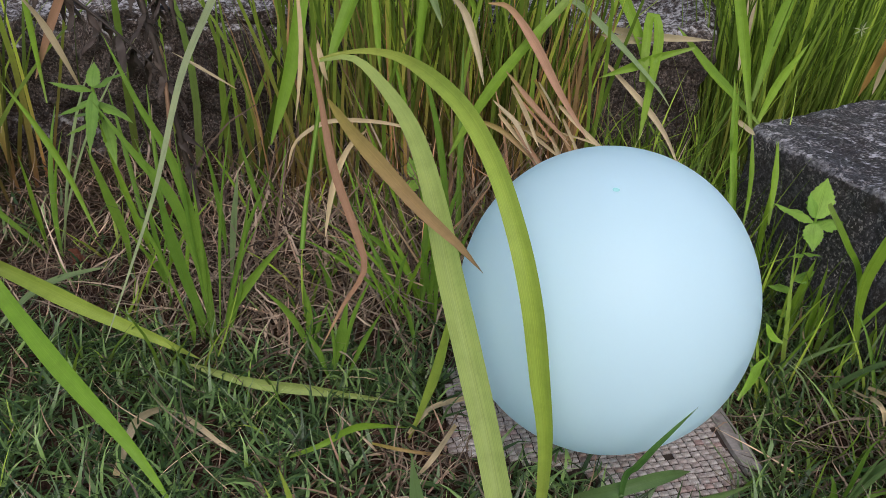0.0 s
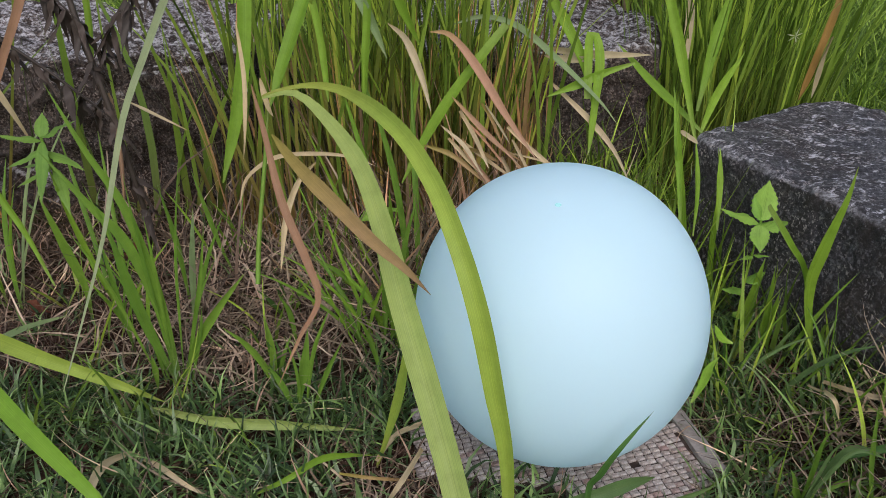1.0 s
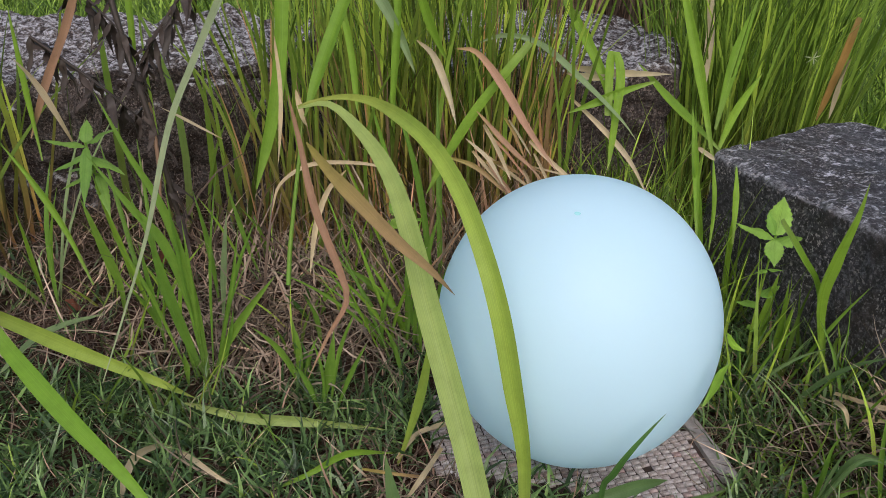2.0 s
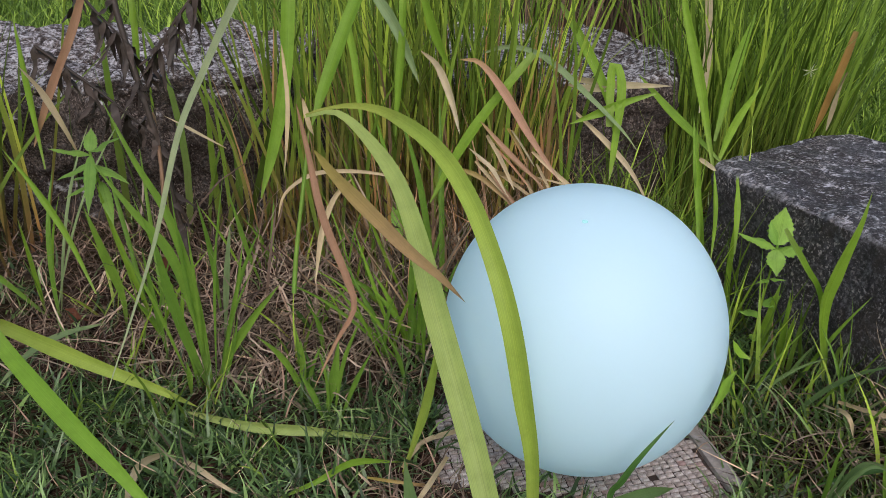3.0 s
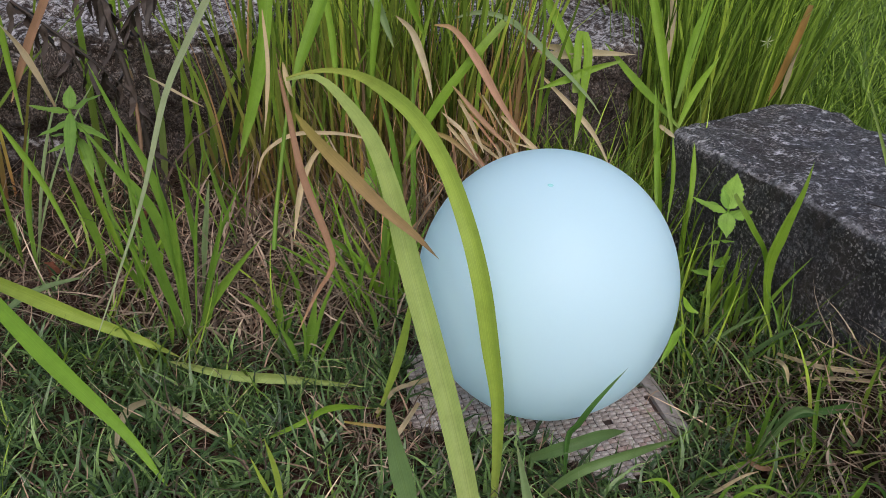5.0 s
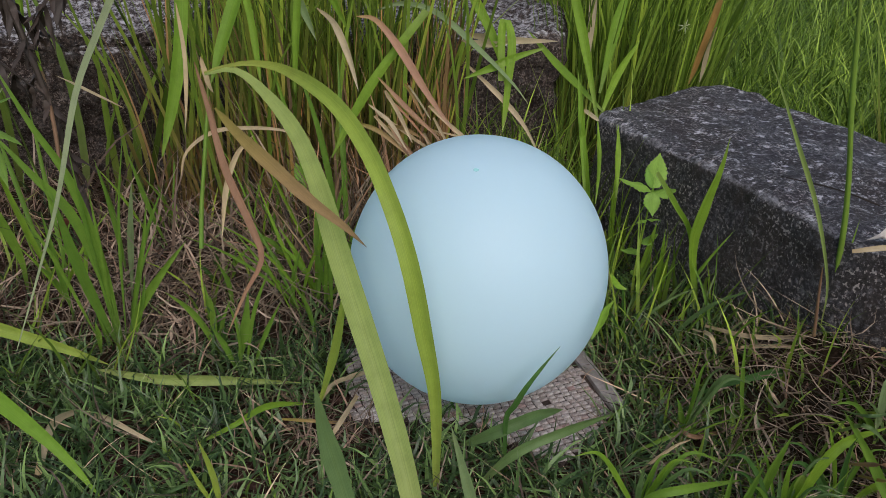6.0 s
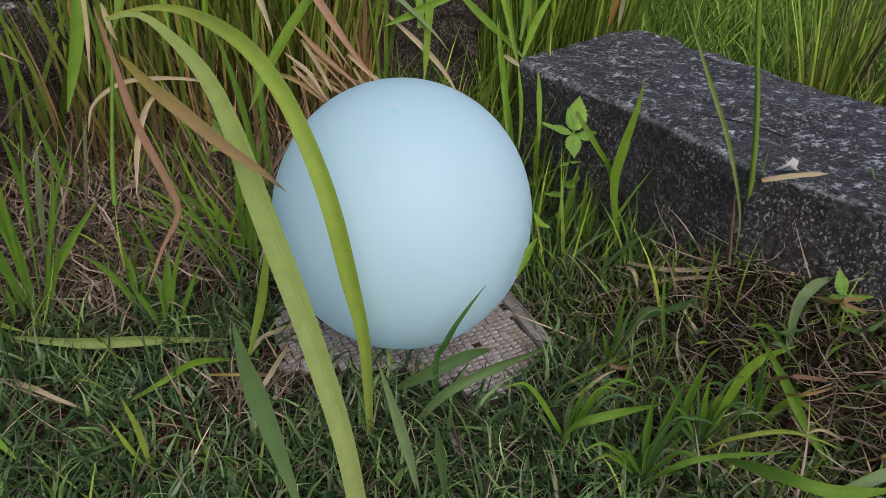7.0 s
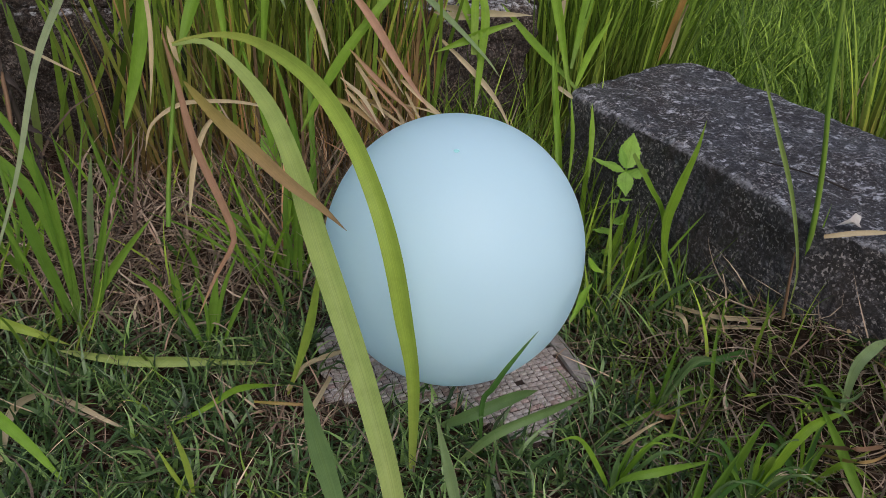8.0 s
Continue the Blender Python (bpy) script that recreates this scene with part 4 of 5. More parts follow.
blade(stone, "blade", "leaf_green", "leaf", 0.0078, (0.123, -0.114, 0.193), (0.112, -0.122, 0.187), (0.103, -0.133, 0.179), (0.090, -0.145, 0.167))
blade(stone, "dead_leaf", "leaf_straw", "leaf2", 0.0068, (0.217, 0.293, 0.265), (0.227, 0.286, 0.259), (0.238, 0.278, 0.252))
blade(stone, "dead_leaf", "leaf_straw", "leaf2", 0.0049, (0.314, -0.052, 0.070), (0.366, -0.090, 0.095), (0.442, -0.130, 0.100))
blade(stone, "dead_leaf", "leaf_brown", "leaf2", 0.0040, (0.408, -0.127, 0.090), (0.462, -0.150, 0.115), (0.509, -0.214, 0.120))
blade(stone, "dead_leaf", "leaf_straw", "leaf2", 0.0056, (0.280, -0.020, 0.080), (0.264, -0.086, 0.115), (0.275, -0.088, 0.090))
blade(front, "blade", "leaf_mid", "leafb", 0.0090, (0.118, -0.238, 0.000), (0.116, -0.266, 0.064), (0.148, -0.277, 0.084), (0.228, -0.252, 0.060))
blade(front, "blade", "leaf_mid", "leaf", 0.0068, (0.164, -0.313, 0.144), (0.175, -0.303, 0.076), (0.188, -0.293, 0.000))
blade(front, "blade", "leaf_green", "leafb", 0.0118, (0.271, -0.272, 0.000), (0.279, -0.278, 0.084), (0.301, -0.277, 0.124), (0.363, -0.259, 0.120))
blade(front, "blade", "leaf_mid", "leaf", 0.0089, (0.233, -0.288, 0.152), (0.237, -0.273, 0.088), (0.245, -0.258, 0.000))
blade(front, "blade", "leaf_mid", "leaf", 0.0098, (0.293, -0.271, 0.160), (0.331, -0.280, 0.107), (0.358, -0.312, 0.053), (0.389, -0.357, 0.000))
blade(front, "blade", "leaf_grey", "leafb", 0.0119, (0.380, -0.232, 0.090), (0.376, -0.229, 0.146), (0.396, -0.222, 0.166), (0.451, -0.192, 0.150))
blade(front, "dead_leaf", "leaf_straw", "leaf", 0.0057, (0.401, -0.177, 0.060), (0.415, -0.180, 0.075), (0.425, -0.177, 0.090))
blade(front, "blade", "leaf_dark", "leaf", 0.0098, (0.226, -0.101, 0.030), (0.281, -0.115, 0.067), (0.373, -0.112, 0.077), (0.515, -0.106, 0.060))
blade(front, "blade", "leaf_mid", "leafb", 0.0058, (0.171, -0.315, 0.020), (0.197, -0.349, 0.085), (0.305, -0.348, 0.070))
blade(front, "blade", "leaf_mid", "leafb", 0.0108, (0.212, -0.365, 0.100), (0.214, -0.424, 0.142), (0.241, -0.453, 0.149), (0.325, -0.444, 0.120))
blade(front, "blade", "leaf_grey", "leaf2", 0.0108, (0.333, -0.431, 0.130), (0.302, -0.431, 0.123), (0.267, -0.436, 0.117), (0.234, -0.440, 0.110))
blade(front, "blade", "leaf_mid", "leaf", 0.0052, (0.272, -0.136, 0.149), (0.286, -0.136, 0.072), (0.307, -0.136, 0.000))
blade(front, "blade", "leaf_lime", "leaf", 0.0067, (0.394, -0.274, 0.075), (0.371, -0.264, 0.038), (0.347, -0.254, 0.000))
blade(front, "blade", "leaf_lime", "leafb", 0.0048, (0.249, -0.296, 0.030), (0.267, -0.315, 0.064), (0.312, -0.334, 0.081), (0.350, -0.367, 0.080))
blade(front, "blade", "leaf_green", "leaf2", 0.0082, (0.265, -0.282, 0.091), (0.269, -0.272, 0.050), (0.267, -0.262, 0.000))
blade(front, "blade", "leaf_green", "leaf2", 0.0073, (0.249, -0.282, 0.090), (0.256, -0.272, 0.049), (0.265, -0.262, 0.000))
blade(front, "blade", "leaf_mid", "leaf", 0.0075, (0.179, -0.329, 0.162), (0.183, -0.314, 0.093), (0.183, -0.299, 0.000))
blade(front, "blade", "leaf_mid", "leaf", 0.0084, (0.195, -0.451, 0.200), (0.258, -0.394, 0.100), (0.303, -0.356, 0.000))
blade(front, "blade", "leaf_mid", "leaf2", 0.0073, (0.394, -0.007, 0.069), (0.397, -0.007, 0.039), (0.404, -0.007, 0.000))
blade(front, "blade", "leaf_grey", "leaf", 0.0043, (0.476, -0.229, 0.120), (0.458, -0.270, 0.060), (0.400, -0.340, 0.000))
blade(front, "dead_leaf", "leaf_straw", "leaf", 0.0045, (0.154, -0.175, 0.000), (0.185, -0.185, 0.045), (0.207, -0.181, 0.050))
blade(front, "blade", "leaf_mid", "leafb", 0.0063, (0.150, -0.156, 0.010), (0.200, -0.156, 0.035), (0.275, -0.115, 0.020))
blade(front, "blade", "leaf_mid", "leaf", 0.0044, (0.131, -0.317, 0.076), (0.149, -0.310, 0.065), (0.172, -0.302, 0.030), (0.181, -0.295, 0.000))
blade(front, "blade", "leaf_mid", "leaf", 0.0042, (0.211, -0.278, 0.039), (0.198, -0.284, 0.040), (0.191, -0.291, 0.019), (0.188, -0.297, 0.000))
blade(front, "blade", "leaf_mid", "leaf", 0.0044, (0.120, -0.341, 0.110), (0.140, -0.326, 0.089), (0.166, -0.312, 0.044), (0.192, -0.298, 0.000))
blade(front, "blade", "leaf_slate", "leaf", 0.0048, (0.203, -0.334, 0.118), (0.186, -0.322, 0.112), (0.181, -0.310, 0.057), (0.193, -0.298, 0.000))
blade(front, "blade", "leaf_dark", "leaf", 0.0066, (0.244, -0.321, 0.088), (0.208, -0.313, 0.101), (0.190, -0.305, 0.051), (0.190, -0.297, 0.000))
blade(front, "blade", "leaf_mid", "leaf", 0.0042, (0.175, -0.315, 0.078), (0.175, -0.309, 0.064), (0.180, -0.304, 0.032), (0.192, -0.298, 0.000))
blade(front, "blade", "leaf_mid", "leaf", 0.0049, (0.107, -0.297, 0.057), (0.134, -0.296, 0.067), (0.168, -0.296, 0.031), (0.183, -0.296, 0.000))
blade(front, "blade", "leaf_dark", "leaf", 0.0046, (0.157, -0.316, 0.098), (0.165, -0.310, 0.074), (0.176, -0.304, 0.037), (0.192, -0.298, 0.000))
blade(front, "blade", "leaf_mid", "leaf", 0.0048, (0.112, -0.303, 0.045), (0.137, -0.301, 0.056), (0.168, -0.299, 0.026), (0.189, -0.297, 0.000))
blade(front, "blade", "leaf_slate", "leaf", 0.0042, (0.226, -0.300, 0.033), (0.204, -0.299, 0.045), (0.191, -0.298, 0.022), (0.189, -0.297, 0.000))
blade(front, "blade", "leaf_slate", "leaf", 0.0058, (0.161, -0.316, 0.088), (0.168, -0.310, 0.066), (0.178, -0.303, 0.033), (0.188, -0.297, 0.000))
blade(front, "blade", "leaf_mid", "leaf", 0.0046, (0.229, -0.343, 0.057), (0.201, -0.327, 0.072), (0.187, -0.312, 0.037), (0.189, -0.297, 0.000))
blade(front, "blade", "leaf_mid", "leaf", 0.0055, (0.187, -0.309, 0.113), (0.211, -0.296, 0.094), (0.243, -0.284, 0.046), (0.266, -0.271, 0.000))
blade(front, "blade", "leaf_dark", "leaf", 0.0062, (0.160, -0.299, 0.146), (0.193, -0.289, 0.128), (0.236, -0.279, 0.062), (0.261, -0.269, 0.000))
blade(front, "blade", "leaf_mid", "leaf", 0.0055, (0.216, -0.268, 0.125), (0.230, -0.269, 0.105), (0.251, -0.271, 0.051), (0.271, -0.272, 0.000))
blade(front, "blade", "leaf_dark", "leaf", 0.0051, (0.195, -0.258, 0.077), (0.218, -0.263, 0.080), (0.249, -0.267, 0.037), (0.267, -0.271, 0.000))
blade(front, "blade", "leaf_slate", "leaf", 0.0042, (0.312, -0.320, 0.072), (0.280, -0.304, 0.087), (0.266, -0.287, 0.045), (0.266, -0.271, 0.000))
blade(front, "blade", "leaf_slate", "leaf", 0.0056, (0.302, -0.281, 0.106), (0.276, -0.278, 0.105), (0.266, -0.274, 0.052), (0.267, -0.271, 0.000))
blade(front, "blade", "leaf_slate", "leaf", 0.0045, (0.178, -0.319, 0.101), (0.206, -0.304, 0.085), (0.240, -0.288, 0.043), (0.275, -0.273, 0.000))
blade(front, "blade", "leaf_mid", "leaf", 0.0052, (0.273, -0.279, 0.088), (0.264, -0.276, 0.078), (0.264, -0.273, 0.038), (0.263, -0.270, 0.000))
blade(front, "blade", "leaf_green", "leaf", 0.0074, (0.241, -0.291, 0.129), (0.245, -0.284, 0.103), (0.256, -0.277, 0.050), (0.264, -0.270, 0.000))
blade(front, "blade", "leaf_slate", "leaf", 0.0055, (0.216, -0.307, 0.131), (0.230, -0.295, 0.099), (0.249, -0.284, 0.049), (0.274, -0.272, 0.000))
blade(front, "blade", "leaf_slate", "leaf", 0.0049, (0.282, -0.319, 0.101), (0.264, -0.303, 0.100), (0.260, -0.287, 0.051), (0.269, -0.271, 0.000))
blade(front, "blade", "leaf_dark", "leaf", 0.0052, (0.288, -0.303, 0.082), (0.269, -0.292, 0.084), (0.263, -0.282, 0.042), (0.269, -0.271, 0.000))
blade(front, "blade", "leaf_slate", "leaf", 0.0067, (0.386, -0.259, 0.001), (0.322, -0.263, 0.046), (0.285, -0.268, 0.024), (0.272, -0.272, 0.000))
blade(front, "blade", "leaf_slate", "leaf", 0.0070, (0.236, -0.305, 0.090), (0.244, -0.293, 0.070), (0.256, -0.282, 0.034), (0.266, -0.270, 0.000))
blade(front, "blade", "leaf_mid", "leaf", 0.0069, (0.150, -0.244, 0.097), (0.136, -0.242, 0.089), (0.128, -0.241, 0.043), (0.123, -0.239, 0.000))
blade(front, "blade", "leaf_green", "leaf", 0.0054, (0.164, -0.264, 0.101), (0.142, -0.256, 0.099), (0.130, -0.247, 0.049), (0.121, -0.238, 0.000))
blade(front, "blade", "leaf_mid", "leaf", 0.0043, (0.210, -0.242, 0.073), (0.167, -0.241, 0.092), (0.139, -0.240, 0.045), (0.122, -0.239, 0.000))
blade(front, "blade", "leaf_slate", "leaf", 0.0045, (0.182, -0.286, 0.093), (0.150, -0.271, 0.103), (0.131, -0.255, 0.052), (0.127, -0.240, 0.000))
blade(front, "blade", "leaf_slate", "leaf", 0.0067, (0.110, -0.264, 0.104), (0.113, -0.256, 0.081), (0.119, -0.249, 0.040), (0.133, -0.241, 0.000))
blade(front, "blade", "leaf_green", "leaf", 0.0065, (0.028, -0.283, 0.145), (0.060, -0.269, 0.130), (0.099, -0.255, 0.065), (0.133, -0.241, 0.000))
blade(front, "blade", "leaf_dark", "leaf", 0.0064, (0.291, -0.299, 0.153), (0.300, -0.287, 0.124), (0.318, -0.275, 0.063), (0.346, -0.263, 0.000))
blade(front, "blade", "leaf_mid", "leaf", 0.0059, (0.350, -0.246, 0.092), (0.340, -0.251, 0.081), (0.340, -0.255, 0.038), (0.334, -0.260, 0.000))
blade(front, "blade", "leaf_slate", "leaf", 0.0066, (0.363, -0.249, 0.065), (0.348, -0.253, 0.062), (0.343, -0.256, 0.029), (0.335, -0.260, 0.000))
blade(front, "blade", "leaf_dark", "leaf", 0.0053, (0.256, -0.250, 0.102), (0.280, -0.254, 0.100), (0.317, -0.259, 0.048), (0.346, -0.263, 0.000))
blade(front, "blade", "leaf_dark", "leaf", 0.0069, (0.234, -0.284, 0.109), (0.266, -0.277, 0.101), (0.310, -0.269, 0.048), (0.340, -0.261, 0.000))
blade(front, "blade", "leaf_mid", "leaf", 0.0044, (0.351, -0.285, 0.115), (0.333, -0.278, 0.109), (0.331, -0.270, 0.055), (0.346, -0.263, 0.000))
blade(front, "blade", "leaf_green", "leaf", 0.0066, (0.272, -0.281, 0.156), (0.291, -0.274, 0.122), (0.318, -0.267, 0.059), (0.335, -0.260, 0.000))
blade(front, "blade", "leaf_green", "leaf", 0.0073, (0.396, -0.289, 0.043), (0.360, -0.279, 0.063), (0.343, -0.270, 0.031), (0.336, -0.260, 0.000))
blade(front, "blade", "leaf_dark", "leaf", 0.0071, (0.399, -0.256, 0.111), (0.406, -0.243, 0.091), (0.422, -0.230, 0.045), (0.442, -0.217, 0.000))
blade(front, "blade", "leaf_mid", "leaf", 0.0074, (0.402, -0.205, 0.089), (0.412, -0.209, 0.075), (0.429, -0.214, 0.036), (0.444, -0.218, 0.000))
blade(front, "blade", "leaf_mid", "leaf", 0.0070, (0.368, -0.211, 0.042), (0.391, -0.213, 0.052), (0.424, -0.214, 0.023), (0.435, -0.216, 0.000))
blade(front, "blade", "leaf_slate", "leaf", 0.0073, (0.340, -0.241, 0.144), (0.369, -0.233, 0.119), (0.409, -0.224, 0.058), (0.434, -0.216, 0.000))
blade(front, "blade", "leaf_mid", "leaf", 0.0078, (0.317, -0.229, 0.128), (0.353, -0.225, 0.120), (0.404, -0.221, 0.058), (0.439, -0.217, 0.000))
blade(front, "blade", "leaf_slate", "leaf", 0.0065, (0.303, -0.137, 0.079), (0.265, -0.135, 0.091), (0.241, -0.132, 0.044), (0.228, -0.130, 0.000))
blade(front, "blade", "leaf_mid", "leaf", 0.0062, (0.227, -0.156, 0.142), (0.222, -0.147, 0.119), (0.225, -0.139, 0.058), (0.227, -0.130, 0.000))
blade(front, "blade", "leaf_mid", "leaf", 0.0064, (0.317, -0.119, 0.011), (0.275, -0.123, 0.039), (0.246, -0.128, 0.019), (0.237, -0.132, 0.000))
blade(front, "blade", "leaf_slate", "leaf", 0.0070, (0.231, -0.176, 0.141), (0.224, -0.161, 0.121), (0.224, -0.146, 0.060), (0.230, -0.131, 0.000))
blade(front, "blade", "leaf_mid", "leaf", 0.0072, (0.216, -0.121, 0.058), (0.220, -0.125, 0.049), (0.227, -0.129, 0.024), (0.240, -0.133, 0.000))
blade(front, "blade", "leaf_slate", "leaf", 0.0086, (0.305, -0.123, 0.074), (0.266, -0.126, 0.085), (0.243, -0.128, 0.041), (0.227, -0.130, 0.000))
blade(front, "dead_leaf", "leaf_straw", "leaf2", 0.0041, (0.416, -0.331, 0.077), (0.364, -0.396, 0.161), (0.484, -0.356, 0.087))
blade(front, "dead_leaf", "leaf_slate", "leaf2", 0.0040, (0.428, -0.246, 0.124), (0.258, -0.409, 0.268), (0.476, -0.253, 0.134))
blade(front, "dead_leaf", "leaf_slate", "leaf2", 0.0039, (0.335, -0.150, 0.067), (0.235, -0.257, 0.157), (0.305, -0.151, 0.077))
blade(front, "dead_leaf", "leaf_tan", "leaf2", 0.0024, (0.238, -0.271, 0.012), (0.199, -0.294, 0.038), (0.196, -0.270, 0.022))
blade(front, "dead_leaf", "leaf_straw", "leaf2", 0.0024, (0.295, -0.286, 0.012), (0.270, -0.299, 0.038), (0.259, -0.310, 0.022))
blade(front, "dead_leaf", "leaf_slate", "leaf2", 0.0042, (0.361, -0.208, 0.070), (0.294, -0.300, 0.166), (0.387, -0.251, 0.080))
blade(front, "dead_leaf", "leaf_straw", "leaf2", 0.0029, (0.389, -0.330, 0.049), (0.312, -0.359, 0.108), (0.315, -0.337, 0.059))
blade(front, "dead_leaf", "leaf_tan", "leaf2", 0.0036, (0.359, -0.252, 0.049), (0.336, -0.315, 0.108), (0.440, -0.264, 0.059))
blade(front, "dead_leaf", "leaf_tan", "leaf2", 0.0035, (0.466, -0.226, 0.142), (0.216, -0.420, 0.309), (0.405, -0.238, 0.152))
blade(front, "dead_leaf", "leaf_tan", "leaf2", 0.0037, (0.395, -0.355, 0.044), (0.350, -0.399, 0.106), (0.431, -0.357, 0.054))
blade(front, "dead_leaf", "leaf_brown", "leaf2", 0.0042, (0.399, -0.278, 0.082), (0.271, -0.352, 0.173), (0.315, -0.274, 0.092))
blade(front, "dead_leaf", "leaf_brown", "leaf2", 0.0054, (0.267, -0.139, 0.015), (0.218, -0.161, 0.036), (0.211, -0.108, 0.025))
blade(front, "dead_leaf", "leaf_tan", "leaf2", 0.0039, (0.454, -0.246, 0.139), (0.217, -0.416, 0.303), (0.403, -0.219, 0.149))
blade(front, "dead_leaf", "leaf_slate", "leaf2", 0.0038, (0.409, -0.299, 0.085), (0.328, -0.386, 0.185), (0.475, -0.307, 0.095))
blade(front, "dead_leaf", "leaf_slate", "leaf2", 0.0034, (0.348, -0.155, 0.079), (0.242, -0.274, 0.184), (0.351, -0.138, 0.089))
blade(front, "dead_leaf", "leaf_slate", "leaf2", 0.0031, (0.367, -0.193, 0.085), (0.284, -0.312, 0.189), (0.428, -0.209, 0.095))
blade(mid, "dead_leaf", "leaf_straw", "leaf2", 0.0062, (-0.023, 0.302, 0.230), (-0.005, 0.264, 0.194), (0.011, 0.223, 0.151))
blade(mid, "dead_leaf", "leaf_straw", "leaf2", 0.0055, (-0.090, 0.344, 0.249), (-0.047, 0.308, 0.227), (-0.007, 0.274, 0.206))
blade(mid, "dead_leaf", "leaf_straw", "leaf2", 0.0033, (-0.013, 0.336, 0.224), (0.036, 0.307, 0.220), (0.083, 0.275, 0.209))
blade(mid, "dead_leaf", "leaf_pink", "leaf2", 0.0062, (-0.076, 0.293, 0.247), (-0.054, 0.268, 0.223), (-0.032, 0.245, 0.201))
blade(mid, "dead_leaf", "leaf_tan", "leaf2", 0.0056, (-0.067, 0.363, 0.271), (-0.033, 0.306, 0.249), (-0.002, 0.255, 0.240))
blade(mid, "dead_leaf", "leaf_straw", "leaf2", 0.0060, (-0.015, 0.315, 0.268), (0.019, 0.279, 0.243), (0.052, 0.244, 0.222))
blade(mid, "dead_leaf", "leaf_straw", "leaf2", 0.0048, (-0.066, 0.321, 0.219), (-0.034, 0.285, 0.187), (-0.003, 0.251, 0.160))
blade(mid, "dead_leaf", "leaf_straw", "leaf2", 0.0052, (-0.095, 0.314, 0.254), (-0.073, 0.288, 0.235), (-0.052, 0.264, 0.220))
blade(mid, "dead_leaf", "leaf_pink", "leaf2", 0.0041, (-0.012, 0.285, 0.236), (0.017, 0.252, 0.200), (0.046, 0.224, 0.175))
blade(mid, "dead_leaf", "leaf_tan", "leaf2", 0.0061, (-0.080, 0.328, 0.233), (-0.055, 0.294, 0.241), (-0.033, 0.255, 0.240))
blade(mid, "dead_leaf", "leaf_straw", "leaf2", 0.0060, (-0.078, 0.336, 0.285), (-0.062, 0.290, 0.264), (-0.048, 0.242, 0.238))
blade(mid, "dead_leaf", "leaf_pink", "leaf2", 0.0038, (-0.075, 0.339, 0.275), (-0.049, 0.293, 0.258), (-0.024, 0.245, 0.236))
blade(mid, "dead_leaf", "leaf_tan", "leaf2", 0.0041, (-0.048, 0.344, 0.293), (-0.038, 0.301, 0.282), (-0.029, 0.254, 0.264))
blade(mid, "dead_leaf", "leaf_straw", "leaf2", 0.0045, (-0.004, 0.337, 0.242), (0.008, 0.298, 0.221), (0.020, 0.258, 0.196))
blade(mid, "dead_leaf", "leaf_straw", "leaf2", 0.0032, (-0.044, 0.328, 0.295), (-0.031, 0.299, 0.279), (-0.018, 0.269, 0.261))
blade(mid, "dead_leaf", "leaf_pink", "leaf2", 0.0037, (-0.076, 0.314, 0.253), (-0.055, 0.280, 0.215), (-0.034, 0.251, 0.188))
blade(centre, "blade", "leaf_slate", "leafb", 0.0139, (-0.036, -0.128, 0.020), (-0.001, -0.148, 0.055), (0.047, -0.137, 0.063), (0.085, -0.111, 0.045))
blade(centre, "blade", "leaf_slate", "leafb", 0.0123, (-0.027, -0.172, 0.000), (0.007, -0.188, 0.061), (0.065, -0.179, 0.078), (0.142, -0.129, 0.050))
blade(centre, "blade", "leaf_slate", "leaf", 0.0141, (-0.188, -0.363, 0.310), (-0.183, -0.364, 0.271), (-0.172, -0.373, 0.223), (-0.158, -0.390, 0.164))
blade(centre, "blade", "leaf_grey", "leaf", 0.0099, (-0.086, -0.301, 0.210), (-0.072, -0.291, 0.154), (-0.055, -0.281, 0.083), (-0.038, -0.271, 0.000))
blade(centre, "blade", "leaf_slate", "leaf", 0.0092, (-0.038, -0.307, 0.143), (-0.027, -0.292, 0.081), (-0.014, -0.277, 0.000))
blade(centre, "blade", "leaf_dark", "leaf", 0.0065, (0.052, -0.158, 0.170), (0.034, -0.165, 0.152), (0.018, -0.168, 0.129), (0.010, -0.162, 0.102), (0.005, -0.152, 0.073), (0.009, -0.156, 0.000))
blade(centre, "blade", "leaf_dark", "leaf", 0.0034, (-0.050, -0.055, 0.040), (-0.038, -0.055, 0.026), (-0.026, -0.055, 0.000))
tagged(blade(None, "bent_grass", "leaf_lime", "leaf", 0.0064, (-0.301, -0.192, 0.119), (-0.293, -0.187, 0.067), (-0.290, -0.182, 0.000)), "yellow-green grass blade arching down to the lawn", "bent grass", "single blades on the lawn")
tagged(blade(None, "bent_grass", "leaf_lime", "leaf", 0.0049, (-0.319, -0.178, 0.082), (-0.307, -0.178, 0.043), (-0.292, -0.178, 0.000)), "yellow-green grass blade arching down to the lawn", "bent grass", "single blades on the lawn")
tagged(blade(None, "bent_grass", "leaf_pale", "leafb", 0.0135, (-0.459, 0.057, 0.020), (-0.379, 0.022, 0.026), (-0.299, 0.013, 0.024), (-0.209, 0.012, 0.012)), "long pale green blade lying flat on the lawn", "bent grass", "single blades on the lawn")
tagged(blade(None, "bent_grass", "leaf_green", "leaf", 0.0076, (-0.197, -0.026, 0.010), (-0.248, -0.056, 0.037), (-0.285, -0.086, 0.038), (-0.327, -0.082, 0.012)), "green grass blade bent down to the lawn", "bent grass", "single blades on the lawn")
